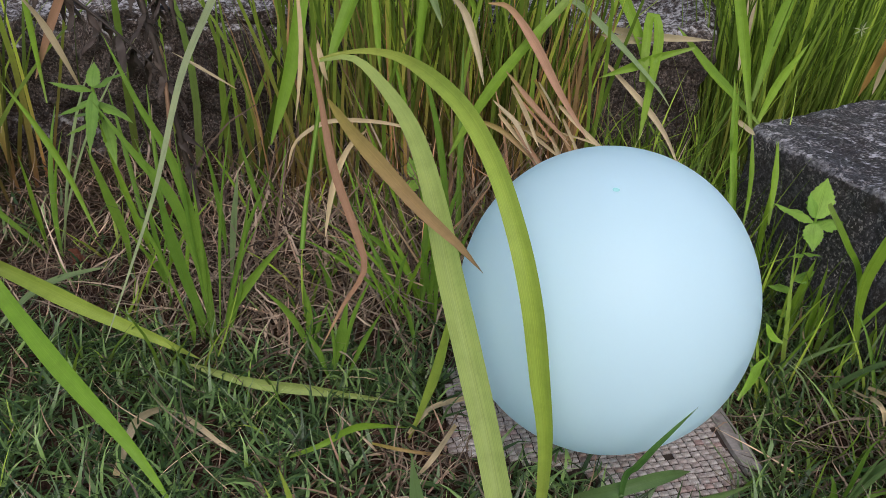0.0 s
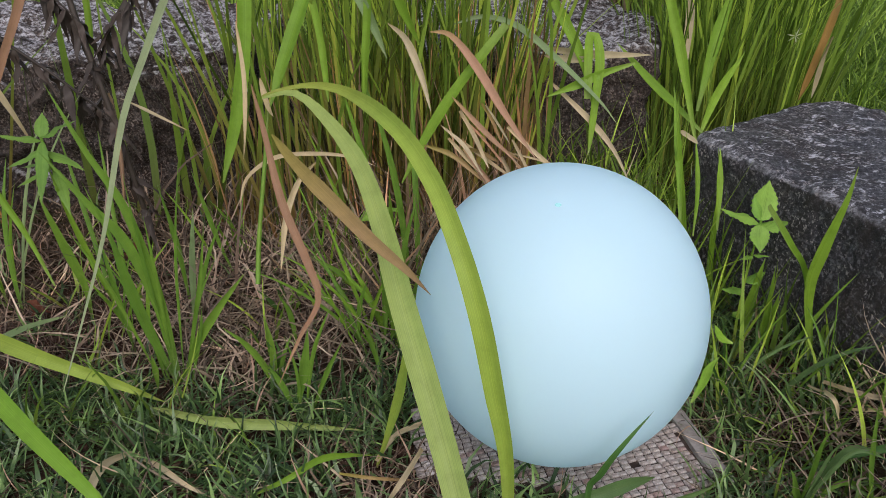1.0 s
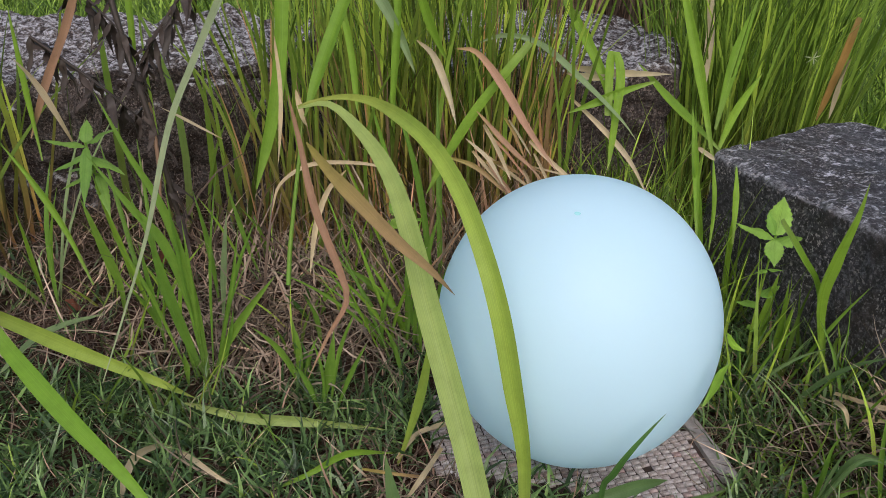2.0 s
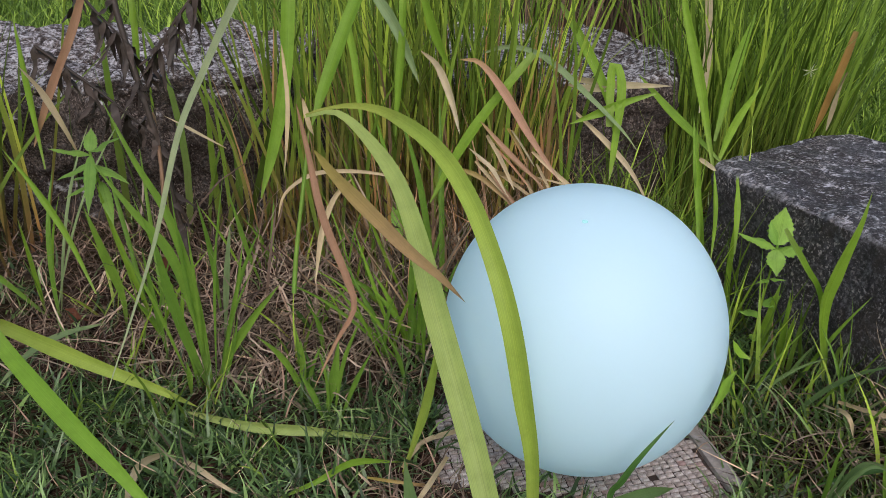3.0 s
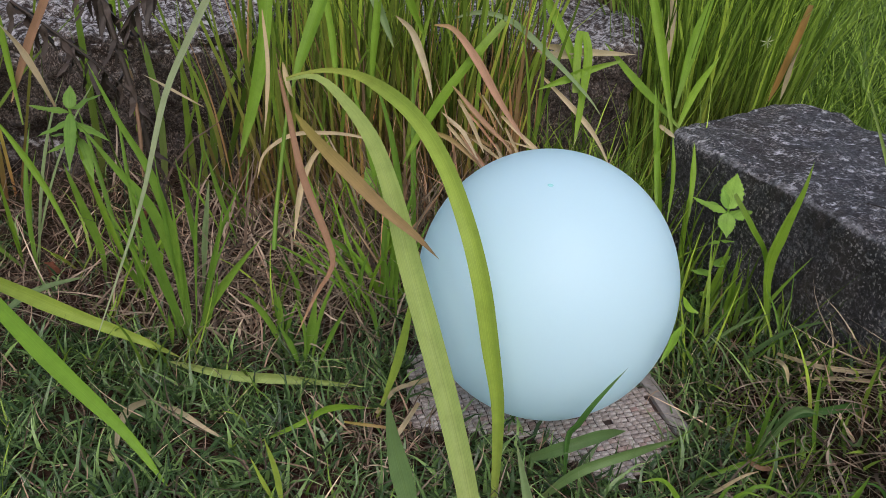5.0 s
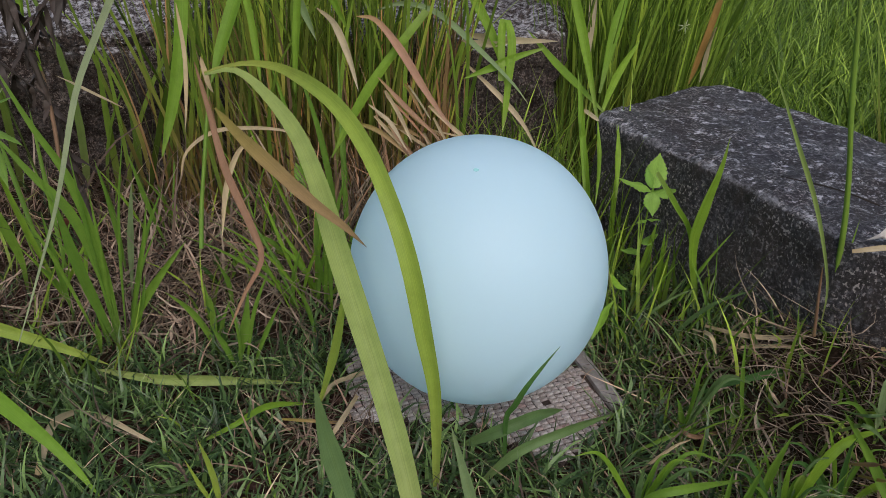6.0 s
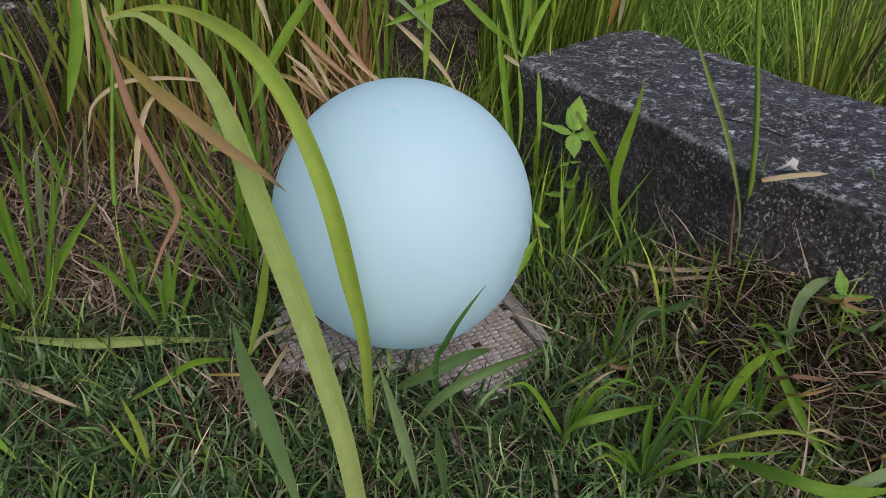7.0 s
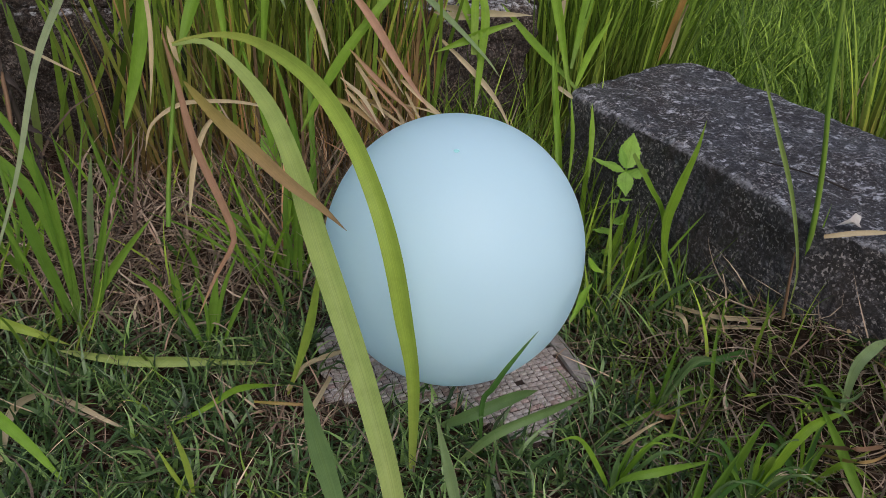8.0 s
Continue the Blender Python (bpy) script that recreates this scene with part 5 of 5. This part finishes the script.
tagged(blade(None, "bent_grass", "leaf_lime", "leaf", 0.0108, (-0.153, -0.035, 0.198), (-0.167, -0.035, 0.107), (-0.181, -0.035, 0.051), (-0.196, -0.035, 0.000)), "yellow-green grass blade arching down to the lawn", "bent grass", "single blades on the lawn")
tagged(blade(None, "bent_grass", "leaf_lime", "leafe", 0.0184, (-0.699, 0.075, 0.150), (-0.685, 0.107, 0.115), (-0.579, 0.078, 0.081), (-0.493, 0.067, 0.046), (-0.451, 0.076, 0.012)), "yellow-green grass blade arching down to the lawn", "bent grass", "single blades on the lawn")
tagged(blade(None, "bent_grass", "leaf_bright", "leafe", 0.0197, (-0.691, 0.082, 0.150), (-0.644, 0.036, 0.131), (-0.542, -0.057, 0.102), (-0.455, -0.123, 0.064), (-0.409, -0.155, 0.015)), "bright green broad blade bending over the lawn", "bent grass", "single blades on the lawn")
tagged(blade(None, "bent_grass", "leaf_grey", "leafb", 0.0105, (-0.695, 0.091, 0.040), (-0.679, 0.153, 0.049), (-0.653, 0.194, 0.049), (-0.616, 0.235, 0.040)), "thin pale grey-green grass blade", "bent grass", "single blades on the lawn")
tagged(blade(None, "dry_straw", "leaf_straw", "leaf2", 0.0089, (-0.480, -0.117, 0.020), (-0.479, -0.074, 0.036), (-0.475, -0.046, 0.034), (-0.463, -0.010, 0.015)), "bleached dry curled straw on the lawn", "dry straw", "single blades on the lawn")
tagged(blade(None, "dry_straw", "leaf_straw", "leaf2", 0.0058, (-0.465, -0.008, 0.010), (-0.423, -0.048, 0.028), (-0.386, -0.078, 0.028), (-0.366, -0.077, 0.010)), "bleached dry curled straw on the lawn", "dry straw", "single blades on the lawn")
tagged(blade(None, "dry_straw", "leaf_straw", "leaf2", 0.0061, (-0.196, -0.036, 0.010), (-0.182, -0.027, 0.028), (-0.162, -0.007, 0.028), (-0.103, 0.036, 0.010)), "bleached dry curled straw on the lawn", "dry straw", "single blades on the lawn")
tagged(blade(None, "dry_straw", "leaf_straw", "leaf2", 0.0057, (-0.146, -0.041, 0.030), (-0.170, -0.097, 0.037), (-0.186, -0.093, 0.005)), "bleached dry curled straw on the lawn", "dry straw", "single blades on the lawn")
tagged(blade(None, "dry_straw", "leaf_tan", "leaf2", 0.0038, (-0.233, -0.072, 0.030), (-0.195, -0.088, 0.037), (-0.150, -0.062, 0.005)), "tan dry straw on the lawn", "dry straw", "single blades on the lawn")
tagged(blade(None, "bent_grass", "leaf_bleached", "tipend", 0.0078, (-0.316, -0.037, 0.536), (-0.341, -0.021, 0.498), (-0.370, -0.011, 0.449), (-0.402, -0.007, 0.388), (-0.433, -0.022, 0.289), (-0.467, -0.030, 0.205), (-0.503, -0.037, 0.121)), "long pale bleached grass blade drooping from above", "bent grass", "single blades on the lawn")
blade(tuft, "blade", "leaf_mid", "leaf", 0.0109, (-0.515, 0.109, 0.393), (-0.492, 0.114, 0.319), (-0.466, 0.119, 0.248), (-0.450, 0.124, 0.132), (-0.447, 0.129, 0.000))
blade(tuft, "blade", "leaf_mid", "leaf", 0.0122, (-0.539, 0.109, 0.324), (-0.502, 0.114, 0.257), (-0.472, 0.119, 0.204), (-0.453, 0.124, 0.107), (-0.449, 0.129, 0.000))
blade(tuft, "blade", "leaf_mid", "leaf", 0.0142, (-0.482, 0.099, 0.243), (-0.476, 0.109, 0.156), (-0.466, 0.119, 0.077), (-0.452, 0.129, 0.000))
blade(tuft, "blade", "leaf_mid", "leaf", 0.0110, (-0.344, 0.109, 0.168), (-0.380, 0.116, 0.120), (-0.415, 0.122, 0.066), (-0.446, 0.129, 0.000))
blade(tuft, "blade", "leaf_mid", "leaf", 0.0114, (-0.483, 0.282, 0.210), (-0.474, 0.292, 0.120), (-0.474, 0.302, 0.000))
blade(tuft, "blade", "leaf_grey", "leaf", 0.0096, (-0.427, 0.234, 0.197), (-0.442, 0.244, 0.117), (-0.460, 0.254, 0.000))
blade(tuft, "blade", "leaf_mid", "leaf", 0.0086, (-0.377, 0.185, 0.211), (-0.412, 0.190, 0.128), (-0.452, 0.195, 0.000))
blade(tuft, "blade", "leaf_mid", "leaf", 0.0071, (-0.469, 0.108, 0.059), (-0.470, 0.113, 0.030), (-0.473, 0.118, 0.000))
blade(tuft, "blade", "leaf_mid", "leaf", 0.0131, (-0.627, 0.258, 0.209), (-0.616, 0.268, 0.132), (-0.607, 0.278, 0.063), (-0.613, 0.288, 0.000))
blade(tuft, "blade", "leaf_mid", "leaf", 0.0074, (-0.527, 0.176, 0.185), (-0.525, 0.186, 0.079), (-0.524, 0.196, 0.000))
blade(tuft, "blade", "leaf_mid", "leaf", 0.0112, (-0.271, 0.062, 0.120), (-0.280, 0.062, 0.064), (-0.294, 0.062, 0.000))
blade(tuft, "blade", "leaf_mid", "leaf", 0.0079, (-0.320, 0.059, 0.075), (-0.305, 0.059, 0.041), (-0.294, 0.059, 0.000))
blade(tuft, "blade", "leaf_mid", "leaf", 0.0073, (-0.468, 0.390, 0.187), (-0.445, 0.390, 0.072), (-0.425, 0.390, 0.000))
blade(tuft, "blade", "leaf_mid", "leaf", 0.0082, (-0.291, 0.282, 0.097), (-0.243, 0.282, 0.059), (-0.194, 0.282, 0.000))
blade(tuft, "blade", "leaf_mid", "leaf", 0.0055, (-0.457, 0.109, 0.294), (-0.458, 0.119, 0.174), (-0.452, 0.129, 0.000))
blade(tuft, "blade", "leaf_mid", "leaf", 0.0055, (-0.502, 0.110, 0.287), (-0.481, 0.120, 0.169), (-0.460, 0.130, 0.000))
blade(tuft, "blade", "leaf_mid", "leaf", 0.0056, (-0.381, 0.109, 0.231), (-0.403, 0.119, 0.138), (-0.442, 0.129, 0.000))
blade(tuft, "blade", "leaf_mid", "leaf", 0.0055, (-0.395, 0.109, 0.314), (-0.421, 0.119, 0.185), (-0.443, 0.129, 0.000))
blade(tuft, "blade", "leaf_mid", "leaf", 0.0056, (-0.445, 0.110, 0.245), (-0.448, 0.120, 0.146), (-0.456, 0.130, 0.000))
blade(tuft, "blade", "leaf_mid", "leaf", 0.0056, (-0.496, 0.110, 0.186), (-0.474, 0.120, 0.114), (-0.466, 0.130, 0.000))
blade(tuft, "blade", "leaf_mid", "leaf", 0.0056, (-0.372, 0.109, 0.194), (-0.406, 0.119, 0.118), (-0.437, 0.129, 0.000))
blade(tuft, "blade", "leaf_mid", "leaf", 0.0057, (-0.536, 0.122, 0.225), (-0.507, 0.132, 0.136), (-0.479, 0.142, 0.000))
blade(tuft, "blade", "leaf_mid", "leaf", 0.0057, (-0.399, 0.109, 0.124), (-0.409, 0.119, 0.081), (-0.434, 0.129, 0.000))
blade(tuft, "blade", "leaf_mid", "leaf", 0.0057, (-0.474, 0.110, 0.124), (-0.471, 0.120, 0.081), (-0.460, 0.130, 0.000))
blade(tuft, "blade", "leaf_mid", "leaf", 0.0061, (-0.242, 0.052, 0.157), (-0.266, 0.057, 0.090), (-0.283, 0.062, 0.000))
blade(tuft, "blade", "leaf_mid", "leaf", 0.0061, (-0.231, 0.049, 0.112), (-0.252, 0.054, 0.066), (-0.276, 0.059, 0.000))
blade(tuft, "blade", "leaf_mid", "leaf", 0.0061, (-0.296, 0.049, 0.121), (-0.287, 0.054, 0.070), (-0.287, 0.059, 0.000))
blade(tuft, "blade", "leaf_mid", "leaf", 0.0069, (-0.207, 0.182, 0.114), (-0.220, 0.187, 0.067), (-0.225, 0.192, 0.000))
blade(tuft, "blade", "leaf_mid", "leaf", 0.0069, (-0.192, 0.181, 0.131), (-0.183, 0.186, 0.077), (-0.173, 0.191, 0.000))
blade(tuft, "blade", "leaf_mid", "leaf", 0.0068, (-0.177, 0.167, 0.188), (-0.174, 0.172, 0.106), (-0.181, 0.177, 0.000))
blade(tuft, "blade", "leaf_mid", "leaf", 0.0067, (-0.163, 0.153, 0.170), (-0.170, 0.158, 0.097), (-0.169, 0.163, 0.000))
blade(tuft, "blade", "leaf_mid", "leaf", 0.0066, (-0.213, 0.115, 0.086), (-0.203, 0.120, 0.053), (-0.192, 0.125, 0.000))
blade(tuft, "blade", "leaf_mid", "leaf", 0.0070, (-0.324, 0.183, 0.097), (-0.311, 0.188, 0.059), (-0.308, 0.193, 0.000))
blade(farleft, "dead_leaf", "leaf_straw", "leaf", 0.0086, (-0.659, 0.234, 0.402), (-0.648, 0.254, 0.367), (-0.636, 0.267, 0.319), (-0.631, 0.283, 0.276))
blade(farleft, "dead_leaf", "leaf_brown", "leaf2", 0.0116, (-0.621, 0.381, 0.480), (-0.647, 0.370, 0.416), (-0.683, 0.354, 0.342), (-0.715, 0.338, 0.266))
blade(farleft, "blade", "leaf_green", "leaf", 0.0103, (-0.707, 0.241, 0.297), (-0.673, 0.234, 0.246), (-0.637, 0.220, 0.181), (-0.607, 0.201, 0.106))
blade(farleft, "blade", "leaf_green", "leaf", 0.0139, (-0.719, 0.368, 0.445), (-0.710, 0.350, 0.351), (-0.699, 0.324, 0.238))
blade(farleft, "dead_leaf", "leaf_straw", "leaf", 0.0046, (-0.516, 0.300, 0.322), (-0.493, 0.317, 0.301), (-0.445, 0.327, 0.268))
blade(farleft, "stem", "leaf_brown", "stem", 0.0073, (-0.533, 0.287, 0.176), (-0.545, 0.342, 0.232), (-0.566, 0.402, 0.298))
blade(farleft, "blade", "leaf_green", "leaf2", 0.0125, (-0.598, 0.482, 0.462), (-0.590, 0.453, 0.402), (-0.586, 0.421, 0.335))


FRESH = ("leaf_green", "leaf_mid", "leaf_mid", "leaf_bright")
tuft_at("upright green tuft close beside the balloon", (-0.185, 0.215), 9, (0.12, 0.27), (0.005, 0.009), FRESH, 0.2, 0.4)
tuft_at("tall green blades behind the balloon's flank", (-0.165, 0.31), 5, (0.2, 0.36), (0.006, 0.011), FRESH, 0.12, 0.3)
tuft_at("thin leaning green blades in the dry thatch", (-0.20, 0.19), 8, (0.14, 0.24), (0.003, 0.006), FRESH, 0.55, 0.4, 165)
tuft_at("small dark green tuft at the thatch's edge", (-0.325, 0.125), 7, (0.06, 0.14), (0.006, 0.011), ("leaf_mid", "leaf_dark"), 0.3, 0.3)
tuft_at("fine green tuft among dry straws", (-0.55, 0.235), 8, (0.08, 0.20), (0.003, 0.007), FRESH, 0.3, 0.5)
tuft_at("broad dark green blades leaning over the thatch", (-0.575, 0.29), 3, (0.18, 0.34), (0.007, 0.012), ("leaf_mid", "leaf_green"), 0.35, 0.2, 150)
tuft_at("thin green tuft in the straw before the pale slab", (-0.44, 0.44), 6, (0.10, 0.26), (0.003, 0.007), FRESH, 0.25, 0.4)
tuft_at("thin green tuft in the straw before the cane clump", (-0.28, 0.38), 6, (0.08, 0.2), (0.003, 0.006), FRESH, 0.4, 0.5)
tuft_at("low green sprouts on the bare brown patch", (-0.335, 0.30), 7, (0.05, 0.12), (0.003, 0.007), ("leaf_mid", "leaf_dark"), 0.5, 0.5)
tuft_at("green and grey blades beside the pale slab's weeds", (-0.74, 0.33), 7, (0.15, 0.4), (0.004, 0.010), ("leaf_mid", "leaf_green", "leaf_grey"), 0.3, 0.4)
tuft_at("fine dull green tuft at the dark block's foot", (0.315, 0.02), 18, (0.06, 0.15), (0.0018, 0.004), ("leaf_mid", "leaf_slate", "leaf_grey"), 0.3, 0.6, None, 0.03)
tuft_at("thin green tuft between balloon and dark block", (0.255, 0.06), 12, (0.06, 0.18), (0.0025, 0.006), ("leaf_mid", "leaf_slate", "leaf_mid", "leaf_dark"), 0.3, 0.5, None, 0.03)
tuft_at("upright green blades at the dark block's far foot", (0.56, -0.13), 8, (0.07, 0.16), (0.004, 0.008), FRESH, 0.2, 0.3)


def herb_leaf(parent, at, heading, rise, length, width, material="herb", crumple=0.12, droop=0.16):
    """A toothed pointed leaf that starts at a place on the stem."""
    n = 16
    out = Vector((math.cos(heading) * math.cos(rise), math.sin(heading) * math.cos(rise), math.sin(rise)))
    side = Vector((-math.sin(heading), math.cos(heading), 0))
    up = out.cross(side) * -1
    verts, uvs, faces = [], [], []
    for i in range(n + 1):
        s = i / n
        w = width * 0.5 * max(0.02, 2.45 * s ** 0.66 * (1 - s) ** 1.2) * (1.10 if i % 2 else 0.93)
        c = Vector(at) + out * (length * s) + Vector((0, 0, -1)) * (length * droop * s * s)
        c = c + up * (crumple * w * math.sin(7 * s + heading))
        for a, lift in ((-1, 0.3), (0, -0.05), (1, 0.3)):
            lift += crumple * math.sin(11 * s + 2 * a + heading)
            verts.append(c + side * (a * w) + up * (lift * w))
            uvs.append(((a + 1) / 2, s))
    for i in range(n):
        for j in range(2):
            a = i * 3 + j
            faces.append((a, a + 1, a + 4, a + 3))
    ob = new("leaf", sheet("leaf", verts, faces, uvs, MATS[material]))
    ob.parent = parent


def herb(name, label, stem, leaves, width=0.004, material="herb", stem_material="stem_green"):
    ob = plant(name, label, "plant")
    blade(ob, "stem", stem_material, "stem", width, *stem, n=10)
    for at, heading, rise, length, w in leaves:
        herb_leaf(ob, at, radians(heading), radians(rise), length, w * 1.18, material)
    return ob


herb("seedling", "small seedling with toothed light green leaves before the dark block", [(0.272, 0.135, 0.000), (0.268, 0.138, 0.096), (0.274, 0.142, 0.203)],
     [((0.274, 0.142, 0.202), 62, 50, 0.062, 0.034), ((0.273, 0.142, 0.198), 152, 22, 0.052, 0.028), ((0.274, 0.141, 0.194), 22, 6, 0.050, 0.030),
      ((0.274, 0.142, 0.202), 112, 60, 0.036, 0.018), ((0.273, 0.140, 0.198), 255, -35, 0.034, 0.026), ((0.272, 0.140, 0.156), 330, 15, 0.020, 0.010),
      ((0.272, 0.140, 0.154), 195, 5, 0.018, 0.010), ((0.269, 0.137, 0.106), 185, 18, 0.034, 0.022), ((0.269, 0.137, 0.118), 15, 30, 0.032, 0.020), ((0.268, 0.136, 0.076), 240, 15, 0.028, 0.016)], 0.003)
herb("seedling", "light green seedling among dry roots beside the dark block", [(0.442, -0.222, 0.10), (0.441, -0.223, 0.13), (0.440, -0.224, 0.148)],
     [((0.440, -0.224, 0.148), 195, 15, 0.036, 0.018), ((0.440, -0.224, 0.148), 345, 10, 0.034, 0.017), ((0.440, -0.224, 0.148), 85, 55, 0.036, 0.019), ((0.440, -0.224, 0.142), 265, 5, 0.028, 0.016),
      ((0.441, -0.223, 0.135), 320, 12, 0.024, 0.013)])
herb("leafy_weed", "leafy light green weed in front of the pale slab", [(-0.59, 0.30, 0.0), (-0.60, 0.28, 0.15), (-0.605, 0.26, 0.285)],
     [((-0.605, 0.26, 0.285), 100, 45, 0.042, 0.020), ((-0.605, 0.26, 0.28), 185, 20, 0.055, 0.022), ((-0.605, 0.26, 0.285), 15, 30, 0.050, 0.022),
      ((-0.605, 0.26, 0.28), 280, -35, 0.080, 0.018), ((-0.603, 0.26, 0.27), 225, -5, 0.05, 0.020), ((-0.603, 0.265, 0.265), 335, -10, 0.055, 0.020), ((-0.602, 0.27, 0.25), 170, -5, 0.045, 0.020),
      ((-0.602, 0.27, 0.245), 210, -15, 0.05, 0.020), ((-0.602, 0.27, 0.24), 300, -40, 0.06, 0.018)], 0.0035, "herb_dull")
herb("leafy_weed", "yellow-green leafy weed rising beside the wilted shrub", [(-0.86, 0.36, 0.0), (-0.80, 0.30, 0.25), (-0.74, 0.25, 0.44), (-0.72, 0.24, 0.56)],
     [((-0.74, 0.25, 0.45), 350, 15, 0.08, 0.034), ((-0.74, 0.25, 0.45), 200, 15, 0.08, 0.034), ((-0.77, 0.28, 0.36), 320, 5, 0.07, 0.030), ((-0.77, 0.28, 0.34), 180, 10, 0.07, 0.030),
      ((-0.73, 0.245, 0.50), 260, 5, 0.07, 0.030), ((-0.73, 0.245, 0.50), 60, 30, 0.07, 0.03), ((-0.80, 0.30, 0.25), 340, 0, 0.06, 0.028)], 0.005, "herb_yellow")
herb("leafy_weed", "yellow-green leafy weed at the foot of the cane clump", [(-0.20, 0.40, 0.0), (-0.20, 0.39, 0.07), (-0.20, 0.385, 0.12)],
     [((-0.20, 0.385, 0.12), 240, 5, 0.05, 0.03), ((-0.20, 0.385, 0.12), 330, 15, 0.05, 0.03), ((-0.20, 0.385, 0.12), 120, 45, 0.045, 0.028)])


def wilted_shrub():
    ob = plant("wilted_shrub", "dark wilted shrub with shrivelled blackish leaves", "shrub")
    main = [(-0.52, 0.36, 0.0), (-0.535, 0.36, 0.14), (-0.555, 0.37, 0.27), (-0.59, 0.40, 0.42), (-0.62, 0.44, 0.56)]
    blade(ob, "stem", "wilted_stem", "stem", 0.010, *main)
    arms = [[(-0.555, 0.37, 0.27), (-0.62, 0.36, 0.34), (-0.70, 0.37, 0.40)], [(-0.57, 0.38, 0.35), (-0.52, 0.39, 0.42), (-0.48, 0.40, 0.47)], [(-0.58, 0.39, 0.40), (-0.64, 0.41, 0.46), (-0.68, 0.42, 0.54)]]
    for arm in arms:
        blade(ob, "twig", "wilted", "stem", 0.005, *arm, n=8)
    for line in [main[1:]] * 3 + arms * 3:
        for p in curve_through(line, 8):
            herb_leaf(ob, p, rng.uniform(0, 6.28), rng.uniform(-1.45, -0.5), rng.uniform(0.03, 0.065), rng.uniform(0.010, 0.018), "wilted", 0.45)


wilted_shrub()


def litter_leaf(name, label, at, size, material, turn, rise=0.0):
    """A crumpled fallen leaf with a little thickness."""
    bm = bmesh.new()
    n = 10
    ring = []
    for i in range(n):
        a = 2 * math.pi * i / n
        r = size * (0.75 + 0.3 * math.sin(3 * a + turn) + rng.uniform(-0.1, 0.1))
        ring.append(bm.verts.new((r * math.cos(a), 0.6 * r * math.sin(a), size * 0.22 * math.sin(2 * a + turn) + rng.uniform(0, 0.1) * size)))
    mid_v = bm.verts.new((0, 0, -0.05 * size))
    for i in range(n):
        bm.faces.new((ring[i], ring[(i + 1) % n], mid_v))
    bmesh.ops.solidify(bm, geom=bm.faces[:], thickness=0.0012)
    ob = part(name, bm, material)
    ob.matrix_world = pose(*at, rise, 0, math.degrees(turn))
    return tagged(ob, label, "leaf")


litter_leaf("fallen_leaf", "pale bleached crumpled leaf lying on the dark block", (0.424, -0.108, 0.250), 0.020, PALE_LEAF, 0.4)
litter_leaf("fallen_leaf", "dark red-brown fallen leaf in the thatch", (-0.60, 0.42, 0.035), 0.035, LITTER, 1.2)
litter_leaf("fallen_leaf", "brown fallen leaf in the thatch", (-0.68, 0.28, 0.02), 0.03, LITTER, 2.5)
dry = plant("dry_leaf", "long dry tan leaf lying on the dark block's edge", "leaf")
blade(dry, "leaf", "leaf_straw", "leaf2", 0.006, (0.374, -0.128, 0.246), (0.408, -0.134, 0.252), (0.452, -0.136, 0.252))
twig = plant("twig", "thin dark twig lying on the dark block", "twig")
blade(twig, "stem", "wilted", "stem", 0.0025, (0.40, 0.06, 0.252), (0.44, 0.0, 0.258), (0.47, -0.04, 0.254))
twig = plant("twig", "thin dark twig lying on the dark block", "twig")
blade(twig, "stem", "wilted", "stem", 0.0022, (0.45, -0.11, 0.252), (0.51, -0.10, 0.262), (0.58, -0.03, 0.26))


def grass_flower(at):
    """A thin stalk that ends in a few fine pale spikes spread like a star."""
    ob = plant("grass_flower", "thin grass stalk with a star of fine pale spikes", "grass flower")
    x, y, z = at
    blade(ob, "stem", "stem_green", "stem", 0.0016, (x, y, z), (x + 0.012, y + 0.02, z * 0.6), (x + 0.015, y + 0.05, 0.0), n=10)
    for k in range(7):
        a = 2 * math.pi * k / 7 + 0.3
        d = (math.cos(a), 0.4 * math.sin(2.3 * a), math.sin(a))
        blade(ob, "spike", "leaf_bleached", "leafb", 0.0018, (x, y, z), (x + 0.007 * d[0], y + 0.007 * d[1], z + 0.007 * d[2]), (x + 0.014 * d[0], y + 0.014 * d[1], z + 0.013 * d[2]), n=5)


grass_flower((0.481, 0.54, 0.335))
make_mosaic()
